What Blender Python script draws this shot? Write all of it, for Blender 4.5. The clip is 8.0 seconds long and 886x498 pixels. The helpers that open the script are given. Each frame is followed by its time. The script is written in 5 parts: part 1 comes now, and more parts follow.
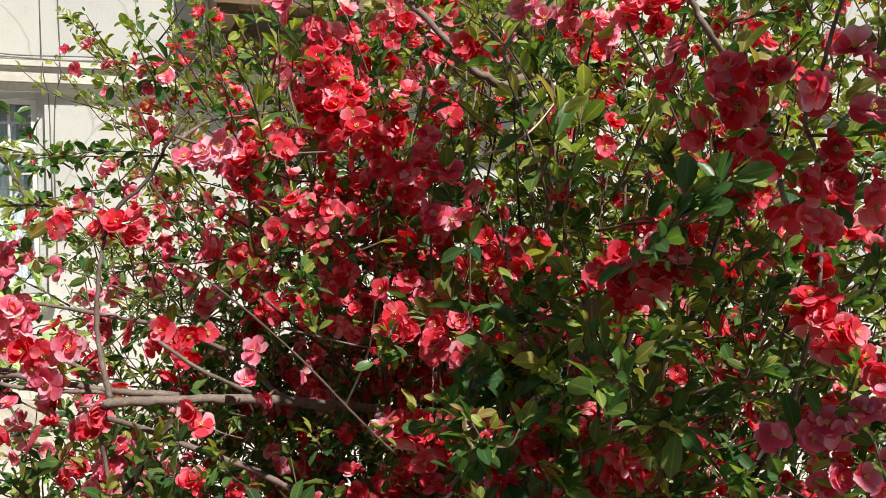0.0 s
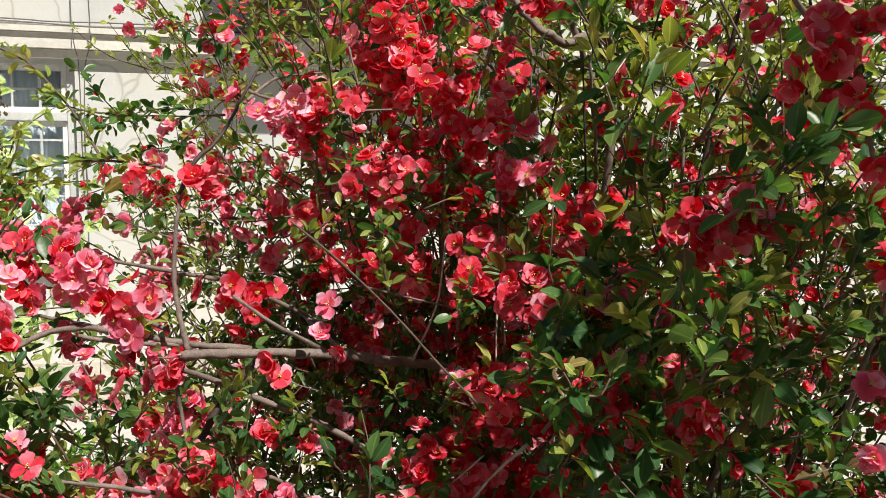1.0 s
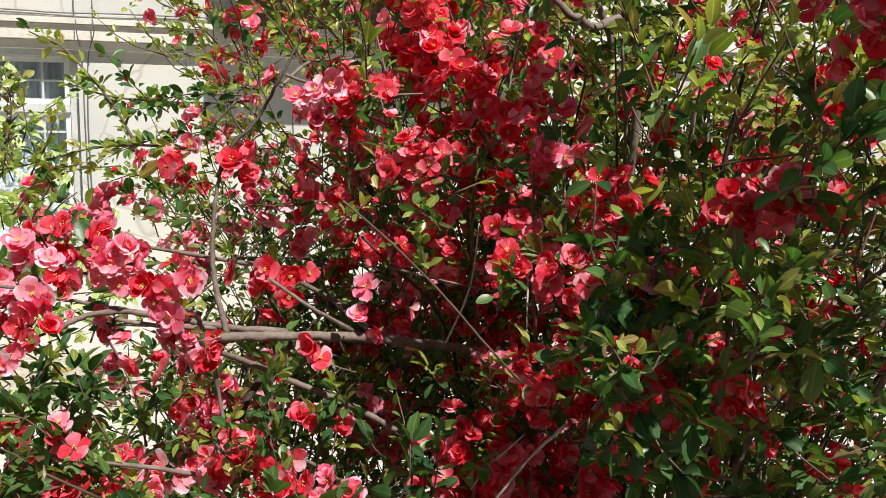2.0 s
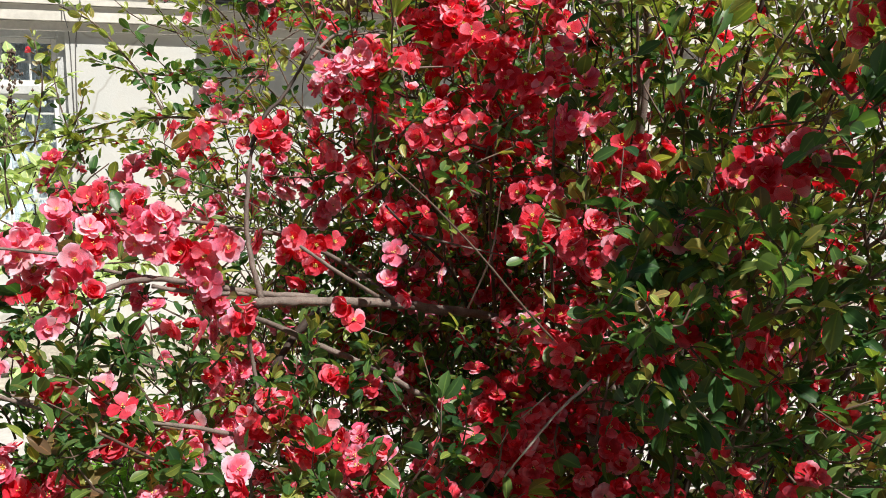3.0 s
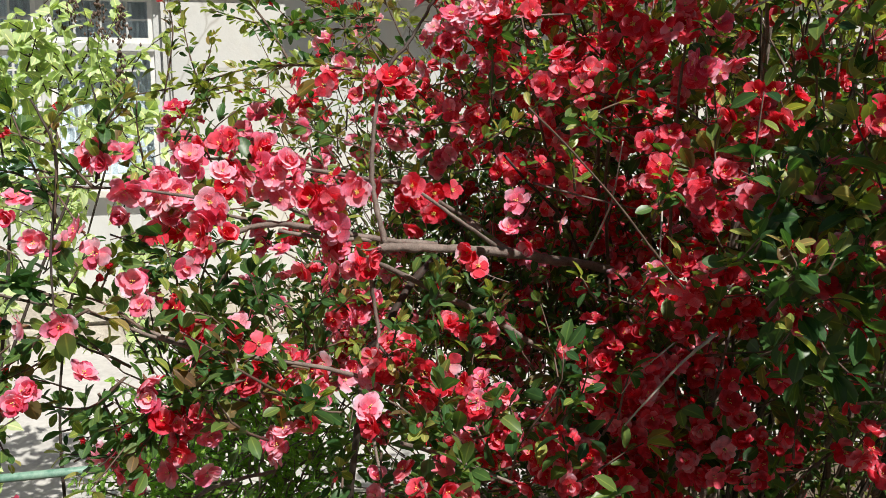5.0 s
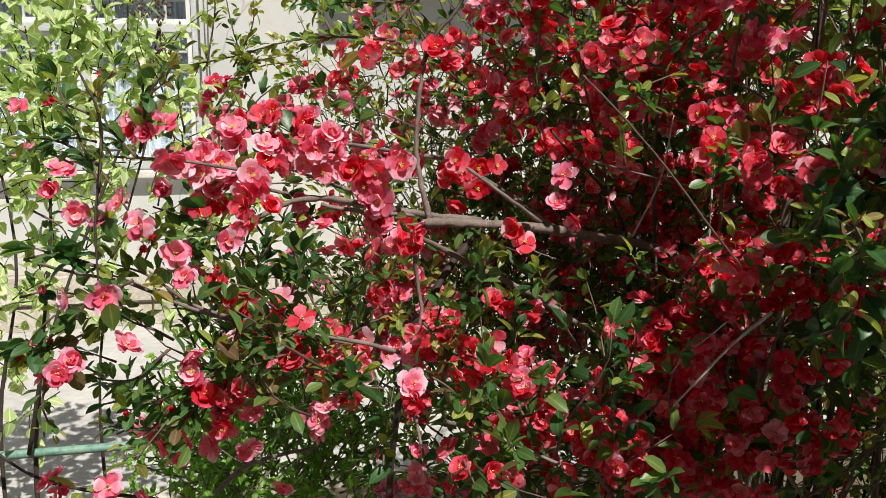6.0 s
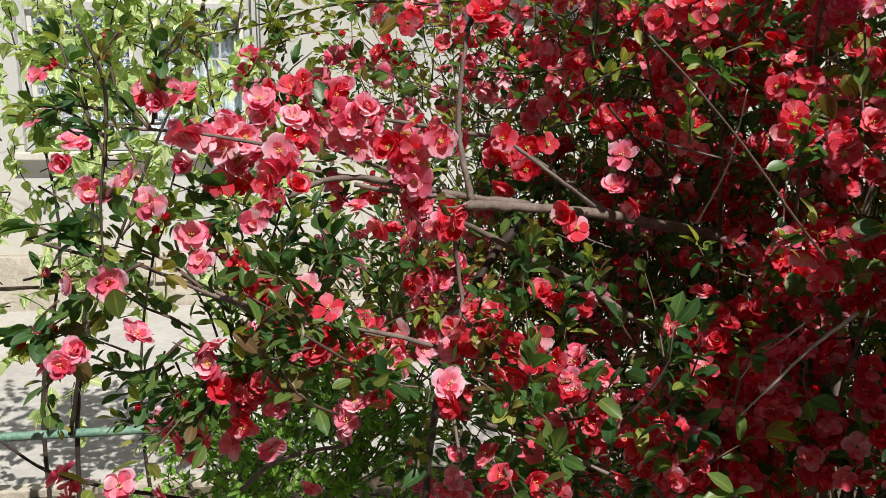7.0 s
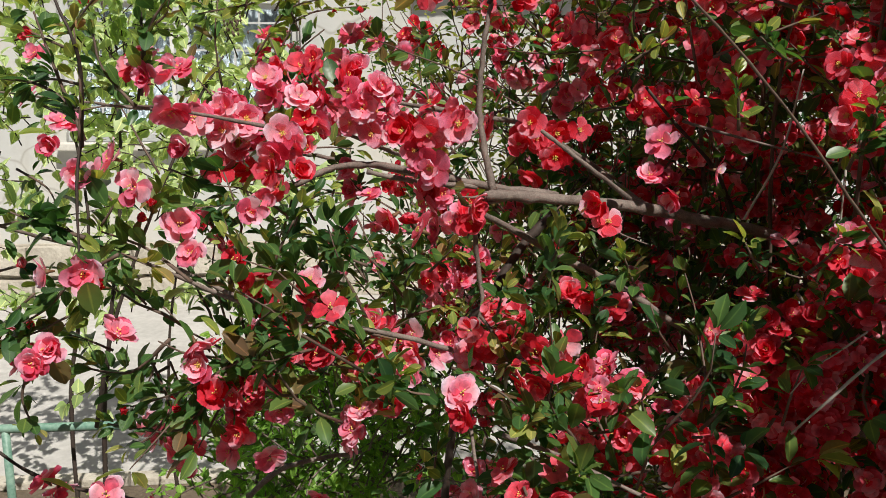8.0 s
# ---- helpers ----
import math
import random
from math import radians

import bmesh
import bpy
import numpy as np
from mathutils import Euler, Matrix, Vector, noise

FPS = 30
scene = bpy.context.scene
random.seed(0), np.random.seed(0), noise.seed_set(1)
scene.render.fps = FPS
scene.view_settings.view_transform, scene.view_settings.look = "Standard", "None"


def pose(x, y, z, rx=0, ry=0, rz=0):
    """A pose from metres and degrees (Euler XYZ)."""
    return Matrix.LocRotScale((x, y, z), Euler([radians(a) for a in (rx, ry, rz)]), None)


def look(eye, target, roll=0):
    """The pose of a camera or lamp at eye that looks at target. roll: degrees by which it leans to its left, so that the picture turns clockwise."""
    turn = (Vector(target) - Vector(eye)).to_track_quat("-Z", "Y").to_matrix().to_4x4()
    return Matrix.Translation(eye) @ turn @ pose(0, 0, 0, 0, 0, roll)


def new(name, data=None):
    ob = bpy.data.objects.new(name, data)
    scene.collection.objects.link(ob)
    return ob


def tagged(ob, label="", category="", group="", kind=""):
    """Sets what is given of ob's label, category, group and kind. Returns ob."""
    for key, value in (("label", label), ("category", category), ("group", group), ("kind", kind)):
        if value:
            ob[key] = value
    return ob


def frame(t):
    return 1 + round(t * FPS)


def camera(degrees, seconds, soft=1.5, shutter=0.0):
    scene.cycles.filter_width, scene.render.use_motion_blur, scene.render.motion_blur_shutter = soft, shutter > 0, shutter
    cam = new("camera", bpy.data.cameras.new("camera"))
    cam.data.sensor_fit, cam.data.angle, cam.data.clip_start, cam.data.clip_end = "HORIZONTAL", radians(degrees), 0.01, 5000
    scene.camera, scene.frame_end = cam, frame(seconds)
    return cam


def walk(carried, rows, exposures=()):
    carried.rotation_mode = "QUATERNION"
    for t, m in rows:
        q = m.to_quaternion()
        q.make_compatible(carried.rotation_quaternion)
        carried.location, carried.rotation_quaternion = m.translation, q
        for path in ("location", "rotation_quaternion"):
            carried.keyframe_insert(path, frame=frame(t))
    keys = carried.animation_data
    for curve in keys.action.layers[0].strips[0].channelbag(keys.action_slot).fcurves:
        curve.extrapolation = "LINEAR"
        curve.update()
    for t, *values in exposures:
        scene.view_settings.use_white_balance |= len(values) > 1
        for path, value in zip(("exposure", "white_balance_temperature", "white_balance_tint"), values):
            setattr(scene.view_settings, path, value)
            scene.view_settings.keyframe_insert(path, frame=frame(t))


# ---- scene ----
cam = camera(53.6, 8.0, 0.6)
METRES, EYE, TILT, LEAN, TURN = 0.5, 1.8, -3.5, 0.0, 0.0
ROWS = [
    (0.0, 0.0, 0.0, 0.0, 0.0, 0.0, -0.0),
    (0.5, -0.0403, 0.0012, -0.0252, 0.68, -1.27, -0.02),
    (1.0, -0.1375, -0.0131, -0.0376, 1.17, -1.92, -0.27),
    (1.5, -0.1919, -0.008, -0.0453, 1.35, -2.13, -0.23),
    (3.0, -0.3511, -0.113, -0.1015, -0.17, -3.55, 0.26),
    (3.5, -0.4072, -0.13, -0.1098, -0.12, -4.24, 0.14),
    (4.0, -0.4273, -0.1267, -0.1188, 1.16, -4.92, -0.04),
    (4.5, -0.4501, -0.1315, -0.1261, 3.29, -5.64, -0.13),
    (6.0, -0.5088, -0.0917, -0.1619, 6.98, -7.18, -0.43),
    (6.5, -0.5172, 0.0109, -0.1783, 8.57, -7.98, -0.62),
    (7.0, -0.5154, 0.1132, -0.186, 10.39, -8.21, -0.92),
    (7.5, -0.5079, 0.1981, -0.1962, 11.82, -8.34, -1.05),
    (8.0, -0.4963, 0.3018, -0.2142, 13.22, -8.56, -1.28),
]
walk(cam, [(t, pose(0, 0, EYE, TILT, LEAN, TURN) @ pose(METRES * x, METRES * y, METRES * z, 90 + pitch, roll, yaw)) for t, x, y, z, yaw, pitch, roll in ROWS],
     [(0.0, 0.41, 6580, 10), (3.5, 0.45, 6390, 10), (5.0, 0.31, 6390, 10), (6.5, 0.14, 6440, 10), (8.0, 0.02, 6470, 10)])

# ---- world, sun ----
SUN_AZ, SUN_EL = radians(-52), radians(53)      # towards the sun: angle from +x, height
sun_way = Vector((math.cos(SUN_AZ) * math.cos(SUN_EL), math.sin(SUN_AZ) * math.cos(SUN_EL), math.sin(SUN_EL)))
world = bpy.data.worlds.new("sky")
scene.world = world
world.use_nodes = True
wn = world.node_tree.nodes
sky = wn.new("ShaderNodeTexSky")
sky.sky_type, sky.sun_disc = "NISHITA", False
sky.sun_elevation, sky.sun_rotation = SUN_EL, math.pi / 2 - SUN_AZ
world.node_tree.links.new(sky.outputs[0], wn["Background"].inputs[0])
wn["Background"].inputs[1].default_value = 0.036
sun_data = bpy.data.lights.new("sun", "SUN")
sun_data.energy, sun_data.angle, sun_data.color = 5.1, radians(0.53), (1.0, 0.95, 0.86)
sun = new("sun", sun_data)
sun.matrix_world = look(tuple(sun_way * 20), (0, 0, 0))


# ---- materials ----
def material(name, rough=0.6, metal=0.0, spec=0.5):
    m = bpy.data.materials.new(name)
    m.use_nodes = True
    n, l = m.node_tree.nodes, m.node_tree.links
    b = n["Principled BSDF"]
    b.inputs["Roughness"].default_value, b.inputs["Metallic"].default_value = rough, metal
    b.inputs["Specular IOR Level"].default_value = spec
    return m, n, l, b


def ramp(n, l, fac, stops):
    r = n.new("ShaderNodeValToRGB")
    while len(r.color_ramp.elements) < len(stops):
        r.color_ramp.elements.new(0.5)
    for e, (p, c) in zip(r.color_ramp.elements, stops):
        e.position, e.color = p, (*c, 1)
    l.new(fac, r.inputs[0])
    return r.outputs[0]


def noise_tex(n, l, scale, detail=4.0, rough=0.55, space="Object", stretch=None):
    c = n.new("ShaderNodeTexCoord")
    t = n.new("ShaderNodeTexNoise")
    t.inputs["Scale"].default_value, t.inputs["Detail"].default_value, t.inputs["Roughness"].default_value = scale, detail, rough
    src = c.outputs[space]
    if stretch:
        mp = n.new("ShaderNodeMapping")
        mp.inputs["Scale"].default_value = stretch
        l.new(src, mp.inputs[0])
        src = mp.outputs[0]
    l.new(src, t.inputs["Vector"])
    return t.outputs["Fac"]


def mix(n, l, fac, a, b, kind="MIX"):
    x = n.new("ShaderNodeMix")
    x.data_type, x.blend_type = "RGBA", kind
    for sock, v in ((x.inputs[0], fac), (x.inputs[6], a), (x.inputs[7], b)):
        if isinstance(v, (int, float)):
            sock.default_value = v
        elif isinstance(v, tuple):
            sock.default_value = (*v, 1)
        else:
            l.new(v, sock)
    return x.outputs[2]


def bump(n, l, b, height, strength, dist):
    u = n.new("ShaderNodeBump")
    u.inputs["Strength"].default_value, u.inputs["Distance"].default_value = strength, dist
    l.new(height, u.inputs["Height"])
    l.new(u.outputs[0], b.inputs["Normal"])
    return u.outputs[0]


def chance(n, l):
    """A number of its own for each piece, whether it is an object or an island of a joined mesh."""
    o, g, a, f = n.new("ShaderNodeObjectInfo"), n.new("ShaderNodeNewGeometry"), n.new("ShaderNodeMath"), n.new("ShaderNodeMath")
    l.new(o.outputs["Random"], a.inputs[0])
    l.new(g.outputs["Random Per Island"], a.inputs[1])
    f.operation = "FRACT"
    l.new(a.outputs[0], f.inputs[0])
    return f.outputs[0]


def thin(name, stops, through_tint, share, rough, grain, spec=0.5, vein=0.12, tint=None, patch=9.0):
    """A leaf or petal: a glossy side, and light that comes through it."""
    m, n, l, b = material(name, rough, 0.0, spec)
    g0 = n.new("ShaderNodeNewGeometry")
    where = n.new("ShaderNodeTexNoise")
    where.inputs["Scale"].default_value, where.inputs["Detail"].default_value = patch, 1.0
    l.new(g0.outputs["Position"], where.inputs["Vector"])
    wide = n.new("ShaderNodeMapRange")
    wide.inputs[1].default_value, wide.inputs[2].default_value = 0.3, 0.7
    l.new(where.outputs["Fac"], wide.inputs[0])
    both = n.new("ShaderNodeMix")
    both.inputs[0].default_value = 0.55
    l.new(wide.outputs[0], both.inputs[2])
    l.new(chance(n, l), both.inputs[3])
    col = ramp(n, l, both.outputs[0], stops)
    g = noise_tex(n, l, grain, 3.0)
    col = mix(n, l, vein, col, ramp(n, l, g, [(0.3, (0.25, 0.25, 0.25)), (0.7, (1.6, 1.6, 1.6))]), "MULTIPLY")
    if tint:
        at = n.new("ShaderNodeAttribute")
        at.attribute_name = "reach"
        col = mix(n, l, ramp(n, l, at.outputs["Fac"], tint[0]), col, mix(n, l, 1.0, col, tint[1], "MULTIPLY"))
    l.new(col, b.inputs["Base Color"])
    bump(n, l, b, g, 0.25, 0.002)
    t = n.new("ShaderNodeBsdfTranslucent")
    l.new(mix(n, l, 1.0, col, through_tint, "MULTIPLY"), t.inputs[0])
    s = n.new("ShaderNodeMixShader")
    s.inputs[0].default_value = share
    l.new(b.outputs[0], s.inputs[1])
    l.new(t.outputs[0], s.inputs[2])
    l.new(s.outputs[0], n["Material Output"].inputs[0])
    return m


G0, G1, GM = (0, 0, 0), (1, 1, 1), (0.5, 0.5, 0.5)
MIDRIB = ([(0.0, G1), (0.16, G0)], (2.0, 1.7, 1.5))
EDGE = ([(0.42, G0), (1.0, G1)], (1.05, 1.75, 1.75))
LEAF = thin("quince_leaf", [(0.08, (0.028, 0.078, 0.032)), (0.35, (0.052, 0.126, 0.040)), (0.56, (0.082, 0.165, 0.044)), (0.75, (0.140, 0.205, 0.052)), (0.84, (0.17, 0.130, 0.050)), (0.94, (0.135, 0.082, 0.045))], (1.32, 1.66, 0.68), 0.36, 0.36, 60, 0.38, 0.15, MIDRIB)
YOUNG = thin("young_leaf", [(0.08, (0.15, 0.23, 0.045)), (0.40, (0.25, 0.33, 0.075)), (0.70, (0.36, 0.40, 0.11)), (0.86, (0.34, 0.27, 0.10)), (0.95, (0.30, 0.18, 0.08))], (1.35, 1.45, 0.6), 0.44, 0.34, 60, 0.5, 0.15, MIDRIB)
PETAL = thin("red_petal", [(0.08, (0.60, 0.010, 0.024)), (0.28, (0.72, 0.032, 0.058)), (0.50, (0.80, 0.088, 0.135)), (0.68, (0.87, 0.21, 0.28)), (0.86, (0.92, 0.42, 0.50))], (1.22, 0.29, 0.33), 0.46, 0.5, 110, 0.12, 0.45, EDGE, 16.0)
# paler copy of the red petal, with the bleaching of bright light in its colour
PINK_PETAL = thin("pink_petal", [(0.08, (0.72, 0.045, 0.10)), (0.28, (0.82, 0.13, 0.23)), (0.48, (0.88, 0.26, 0.38)), (0.66, (0.93, 0.43, 0.54)), (0.84, (0.95, 0.60, 0.68))], (1.15, 0.34, 0.40), 0.44, 0.5, 110, 0.15, 0.40, EDGE, 16.0)
LILAC_LEAF = thin("light_green_leaf", [(0.1, (0.36, 0.49, 0.21)), (0.5, (0.48, 0.60, 0.29)), (0.9, (0.60, 0.68, 0.40))], (1.2, 1.3, 0.65), 0.40, 0.45, 40, 0.5, 0.12, MIDRIB)
HEDGE_LEAF = thin("bright_green_leaf", [(0.0, (0.14, 0.28, 0.045)), (0.6, (0.22, 0.40, 0.07)), (1.0, (0.34, 0.50, 0.12))], (1.3, 1.7, 0.6), 0.40, 0.4, 50, 0.5, 0.12, MIDRIB)


def plain(name, c1, c2, scale, rough, strength=0.3, dist=0.004, metal=0.0, stretch=None, spec=0.5):
    m, n, l, b = material(name, rough, metal, spec)
    big, fine = noise_tex(n, l, scale, 5.0, 0.6, "Object", stretch), noise_tex(n, l, scale * 9, 4.0, 0.6, "Object", stretch)
    both = mix(n, l, 0.45, big, fine)
    l.new(ramp(n, l, both, [(0.32, c1), (0.68, c2)]), b.inputs["Base Color"])
    bump(n, l, b, both, strength, dist)
    return m


BARK = plain("grey_bark", (0.080, 0.054, 0.045), (0.29, 0.235, 0.205), 55, 0.75, 0.8, 0.002, 0, (1, 1, 1))
DARK_TWIG = plain("dark_twig", (0.022, 0.016, 0.013), (0.07, 0.048, 0.038), 40, 0.7, 0.3, 0.001)
PALE_TWIG = plain("pale_dead_twig", (0.34, 0.31, 0.28), (0.60, 0.56, 0.50), 40, 0.8, 0.3, 0.001)
TWIG = plain("brown_twig", (0.075, 0.045, 0.035), (0.17, 0.115, 0.085), 40, 0.7, 0.3, 0.001)
CALYX = plain("calyx", (0.10, 0.09, 0.03), (0.22, 0.08, 0.05), 80, 0.5, 0.2, 0.001)
STAMEN = plain("yellow_stamen", (0.75, 0.50, 0.07), (0.85, 0.68, 0.22), 120, 0.6, 0.1, 0.0005)


def stained_plaster():
    """Old limewashed plaster: cool and yellowed patches, runs of dirt, hairline cracks."""
    m, n, l, b = material("cream_plaster", 0.9, 0.0, 0.3)
    big, mid, fine = noise_tex(n, l, 0.9, 5.0, 0.6), noise_tex(n, l, 5.0, 6.0, 0.65), noise_tex(n, l, 60, 4.0, 0.6)
    runs = noise_tex(n, l, 3.0, 5.0, 0.6, "Object", (2.2, 2.2, 0.25))
    col = ramp(n, l, big, [(0.34, (0.50, 0.52, 0.515)), (0.50, (0.565, 0.57, 0.55)), (0.66, (0.595, 0.57, 0.51))])
    col = mix(n, l, ramp(n, l, mid, [(0.52, G0), (0.66, GM)]), col, (0.50, 0.50, 0.475))
    col = mix(n, l, ramp(n, l, runs, [(0.56, G0), (0.74, (0.35, 0.35, 0.35))]), col, (0.44, 0.42, 0.37))
    c, w, v = n.new("ShaderNodeTexCoord"), n.new("ShaderNodeMix"), n.new("ShaderNodeTexVoronoi")
    w.data_type = "RGBA"
    w.inputs[0].default_value = 0.25
    warp = n.new("ShaderNodeTexNoise")
    warp.inputs["Scale"].default_value = 2.5
    l.new(c.outputs["Object"], w.inputs[6])
    l.new(c.outputs["Object"], warp.inputs["Vector"])
    l.new(warp.outputs["Color"], w.inputs[7])
    v.feature = "DISTANCE_TO_EDGE"
    v.inputs["Scale"].default_value = 1.3
    l.new(w.outputs[2], v.inputs["Vector"])
    col = mix(n, l, ramp(n, l, v.outputs["Distance"], [(0.0, (0.55, 0.55, 0.55)), (0.010, G0)]), col, (0.30, 0.28, 0.24))
    l.new(col, b.inputs["Base Color"])
    bump(n, l, b, mix(n, l, 0.4, mid, fine), 0.5, 0.008)
    return m


PLASTER = stained_plaster()
TRIM = plain("worn_white_trim", (0.52, 0.50, 0.45), (0.72, 0.70, 0.64), 4, 0.8, 0.3, 0.004)
STONE = plain("pale_stone", (0.36, 0.32, 0.26), (0.62, 0.58, 0.50), 5, 0.9, 0.8, 0.02)
WOOD = plain("old_brown_wood", (0.10, 0.062, 0.03), (0.24, 0.16, 0.085), 5, 0.75, 0.4, 0.004, 0, (0.4, 0.4, 6))
WHITE = plain("white_paint", (0.62, 0.62, 0.60), (0.80, 0.80, 0.78), 8, 0.5, 0.15, 0.002)
PAVE = plain("pale_pavement", (0.36, 0.35, 0.33), (0.55, 0.535, 0.51), 2.2, 0.9, 0.5, 0.008)
SOIL = plain("soil", (0.07, 0.052, 0.036), (0.17, 0.13, 0.09), 6, 0.95, 0.8, 0.02)
GREEN = plain("green_paint", (0.03, 0.15, 0.105), (0.30, 0.44, 0.36), 7, 0.5, 0.3, 0.002)
CABLE = plain("grey_cable", (0.10, 0.10, 0.10), (0.20, 0.19, 0.18), 20, 0.6)
DARK = plain("unlit_room_black", (0.03, 0.03, 0.03), (0.06, 0.055, 0.05), 2, 0.9)
RENDER_BROWN = plain("brown_plaster", (0.16, 0.13, 0.10), (0.26, 0.22, 0.17), 1.2, 0.9)
# pale blue-grey carries the sky's reflection in the panes
CURTAIN = plain("sky_tinted_curtain", (0.46, 0.52, 0.58), (0.66, 0.72, 0.77), 3, 0.9, 0.3, 0.01, 0, (6, 6, 0.6))
FRAME = plain("grey_white_paint", (0.42, 0.44, 0.44), (0.62, 0.63, 0.62), 8, 0.5, 0.15, 0.002)
GLASS, gn, gl, gb = material("window_glass", 0.03, 0.0, 0.6)
gb.inputs["Base Color"].default_value = (0.85, 0.9, 0.92, 1)
gb.inputs["Transmission Weight"].default_value = 1.0
gb.inputs["IOR"].default_value = 1.45


# ---- mesh helpers ----
def mark(me, values):
    """Keeps how far each point of a leaf or petal lies from its midrib or base."""
    if values is not None:
        me.attributes.new("reach", "FLOAT", "POINT").data.foreach_set("value", np.asarray(values, np.float32))


def link(name, verts, faces, mat, parent=None, label="", smooth=True, reach=None):
    me = bpy.data.meshes.new(name)
    me.from_pydata(np.asarray(verts).tolist(), [], faces)
    mark(me, reach)
    me.materials.append(mat)
    if smooth:
        me.polygons.foreach_set("use_smooth", [True] * len(me.polygons))
    me.update()
    ob = new(name, me)
    if parent:
        ob.parent = parent
        ob.matrix_parent_inverse = parent.matrix_world.inverted() if parent.type == "EMPTY" else Matrix()
    if label:
        ob["label"] = label
    return ob


def part(name, bm, mat, parent=None, label="", bevel=0.0):
    if bevel:
        bmesh.ops.bevel(bm, geom=bm.edges[:], offset=bevel, segments=2, affect="EDGES", profile=0.6)
    me = bpy.data.meshes.new(name)
    bm.to_mesh(me)
    bm.free()
    me.materials.append(mat)
    ob = new(name, me)
    if parent:
        ob.parent = parent
    if label:
        ob["label"] = label
    return ob


def box(bm, x0, x1, y0, y1, z0, z1):
    m = Matrix.LocRotScale(((x0 + x1) / 2, (y0 + y1) / 2, (z0 + z1) / 2), None, (x1 - x0, y1 - y0, z1 - z0))
    bmesh.ops.create_cube(bm, size=1.0, matrix=m)
    return bm


def boxes(*rows):
    bm = bmesh.new()
    for r in rows:
        box(bm, *r)
    return bm


def empty(name, m, label, category, group="", kind=""):
    ob = new(name)
    ob.matrix_world = m
    bpy.context.view_layer.update()
    return tagged(ob, label, category, group, kind)


def curve_points(pts, steps=6):
    """Points along a smooth line through pts."""
    p = [np.array(a, float) for a in pts]
    p = [2 * p[0] - p[1], *p, 2 * p[-1] - p[-2]]
    out = []
    for i in range(1, len(p) - 2):
        for k in range(steps):
            s = k / steps
            a, b, c, d = p[i - 1:i + 3]
            out.append(0.5 * (2 * b + (c - a) * s + (2 * a - 5 * b + 4 * c - d) * s * s + (3 * b - a - 3 * c + d) * s ** 3))
    out.append(p[-2])
    return np.array(out)


def tube(line, r0, r1, sides=7, wobble=0.12, rng=np.random.default_rng(1)):
    """Vertices and faces of a tapered round branch along a line."""
    line = np.array(line)
    n = len(line)
    tan = np.gradient(line, axis=0)
    tan /= np.linalg.norm(tan, axis=1)[:, None] + 1e-9
    ref = np.array((0.31, 0.2, 0.93)) if abs(tan[0][2]) < 0.8 else np.array((1.0, 0.1, 0))
    a = np.cross(tan, ref)
    a /= np.linalg.norm(a, axis=1)[:, None] + 1e-9
    b = np.cross(tan, a)
    rad = np.linspace(r0, r1, n) * (1 + wobble * rng.normal(size=n))
    ang = np.linspace(0, 2 * np.pi, sides, endpoint=False)
    ring = np.cos(ang)[None, :, None] * a[:, None] + np.sin(ang)[None, :, None] * b[:, None]
    v = line[:, None] + ring * rad[:, None, None] * (1 + 0.5 * wobble * rng.normal(size=(n, sides, 1)))
    v = v.reshape(-1, 3)
    i, j = np.meshgrid(np.arange(n - 1), np.arange(sides), indexing="ij")
    j2 = (j + 1) % sides
    f = np.stack([i * sides + j, i * sides + j2, (i + 1) * sides + j2, (i + 1) * sides + j], -1).reshape(-1, 4).tolist()
    f += [list(range(sides))[::-1], [(n - 1) * sides + k for k in range(sides)]]
    return v, f


class Pile:
    """Gathers many small pieces into one mesh."""

    def __init__(self):
        self.v, self.f, self.a, self.n = [], [], [], 0

    def add(self, v, f, a=None):
        self.v.append(np.asarray(v))
        self.a.append(np.zeros(len(v)) if a is None else a)
        self.f.extend([[k + self.n for k in q] for q in f])
        self.n += len(v)

    def done(self, name, mat, parent, label=""):
        ob = link(name, np.concatenate(self.v), self.f, mat, parent, label, True, np.concatenate(self.a))
        return tagged(ob, kind="stuff")


def leaf_shape(width=0.46, fold=0.22, droop=0.18, wave=0.0, seed=0, along=(0.0, 0.08, 0.20, 0.38, 0.58, 0.77, 0.92, 1.0), half=(0.02, 0.10, 0.29, 0.45, 0.50, 0.43, 0.24, 0.03)):
    """A leaf one long along x, folded at the midrib."""
    rng = np.random.default_rng(seed)
    s, w = np.array(along), np.array(half) * width
    z = -droop * s ** 2
    v = []
    for a, b, c in zip(s, w, z):
        e = wave * rng.normal(size=2)
        v += [(a, b, c + fold * b + e[0]), (a, 0, c), (a, -b, c + fold * b + e[1])]
    f = []
    for i in range(len(s) - 1):
        k = 3 * i
        f += [(k, k + 1, k + 4, k + 3), (k + 1, k + 2, k + 5, k + 4)]
    return np.array(v), f, np.array([1.0, 0.0, 1.0] * len(s))


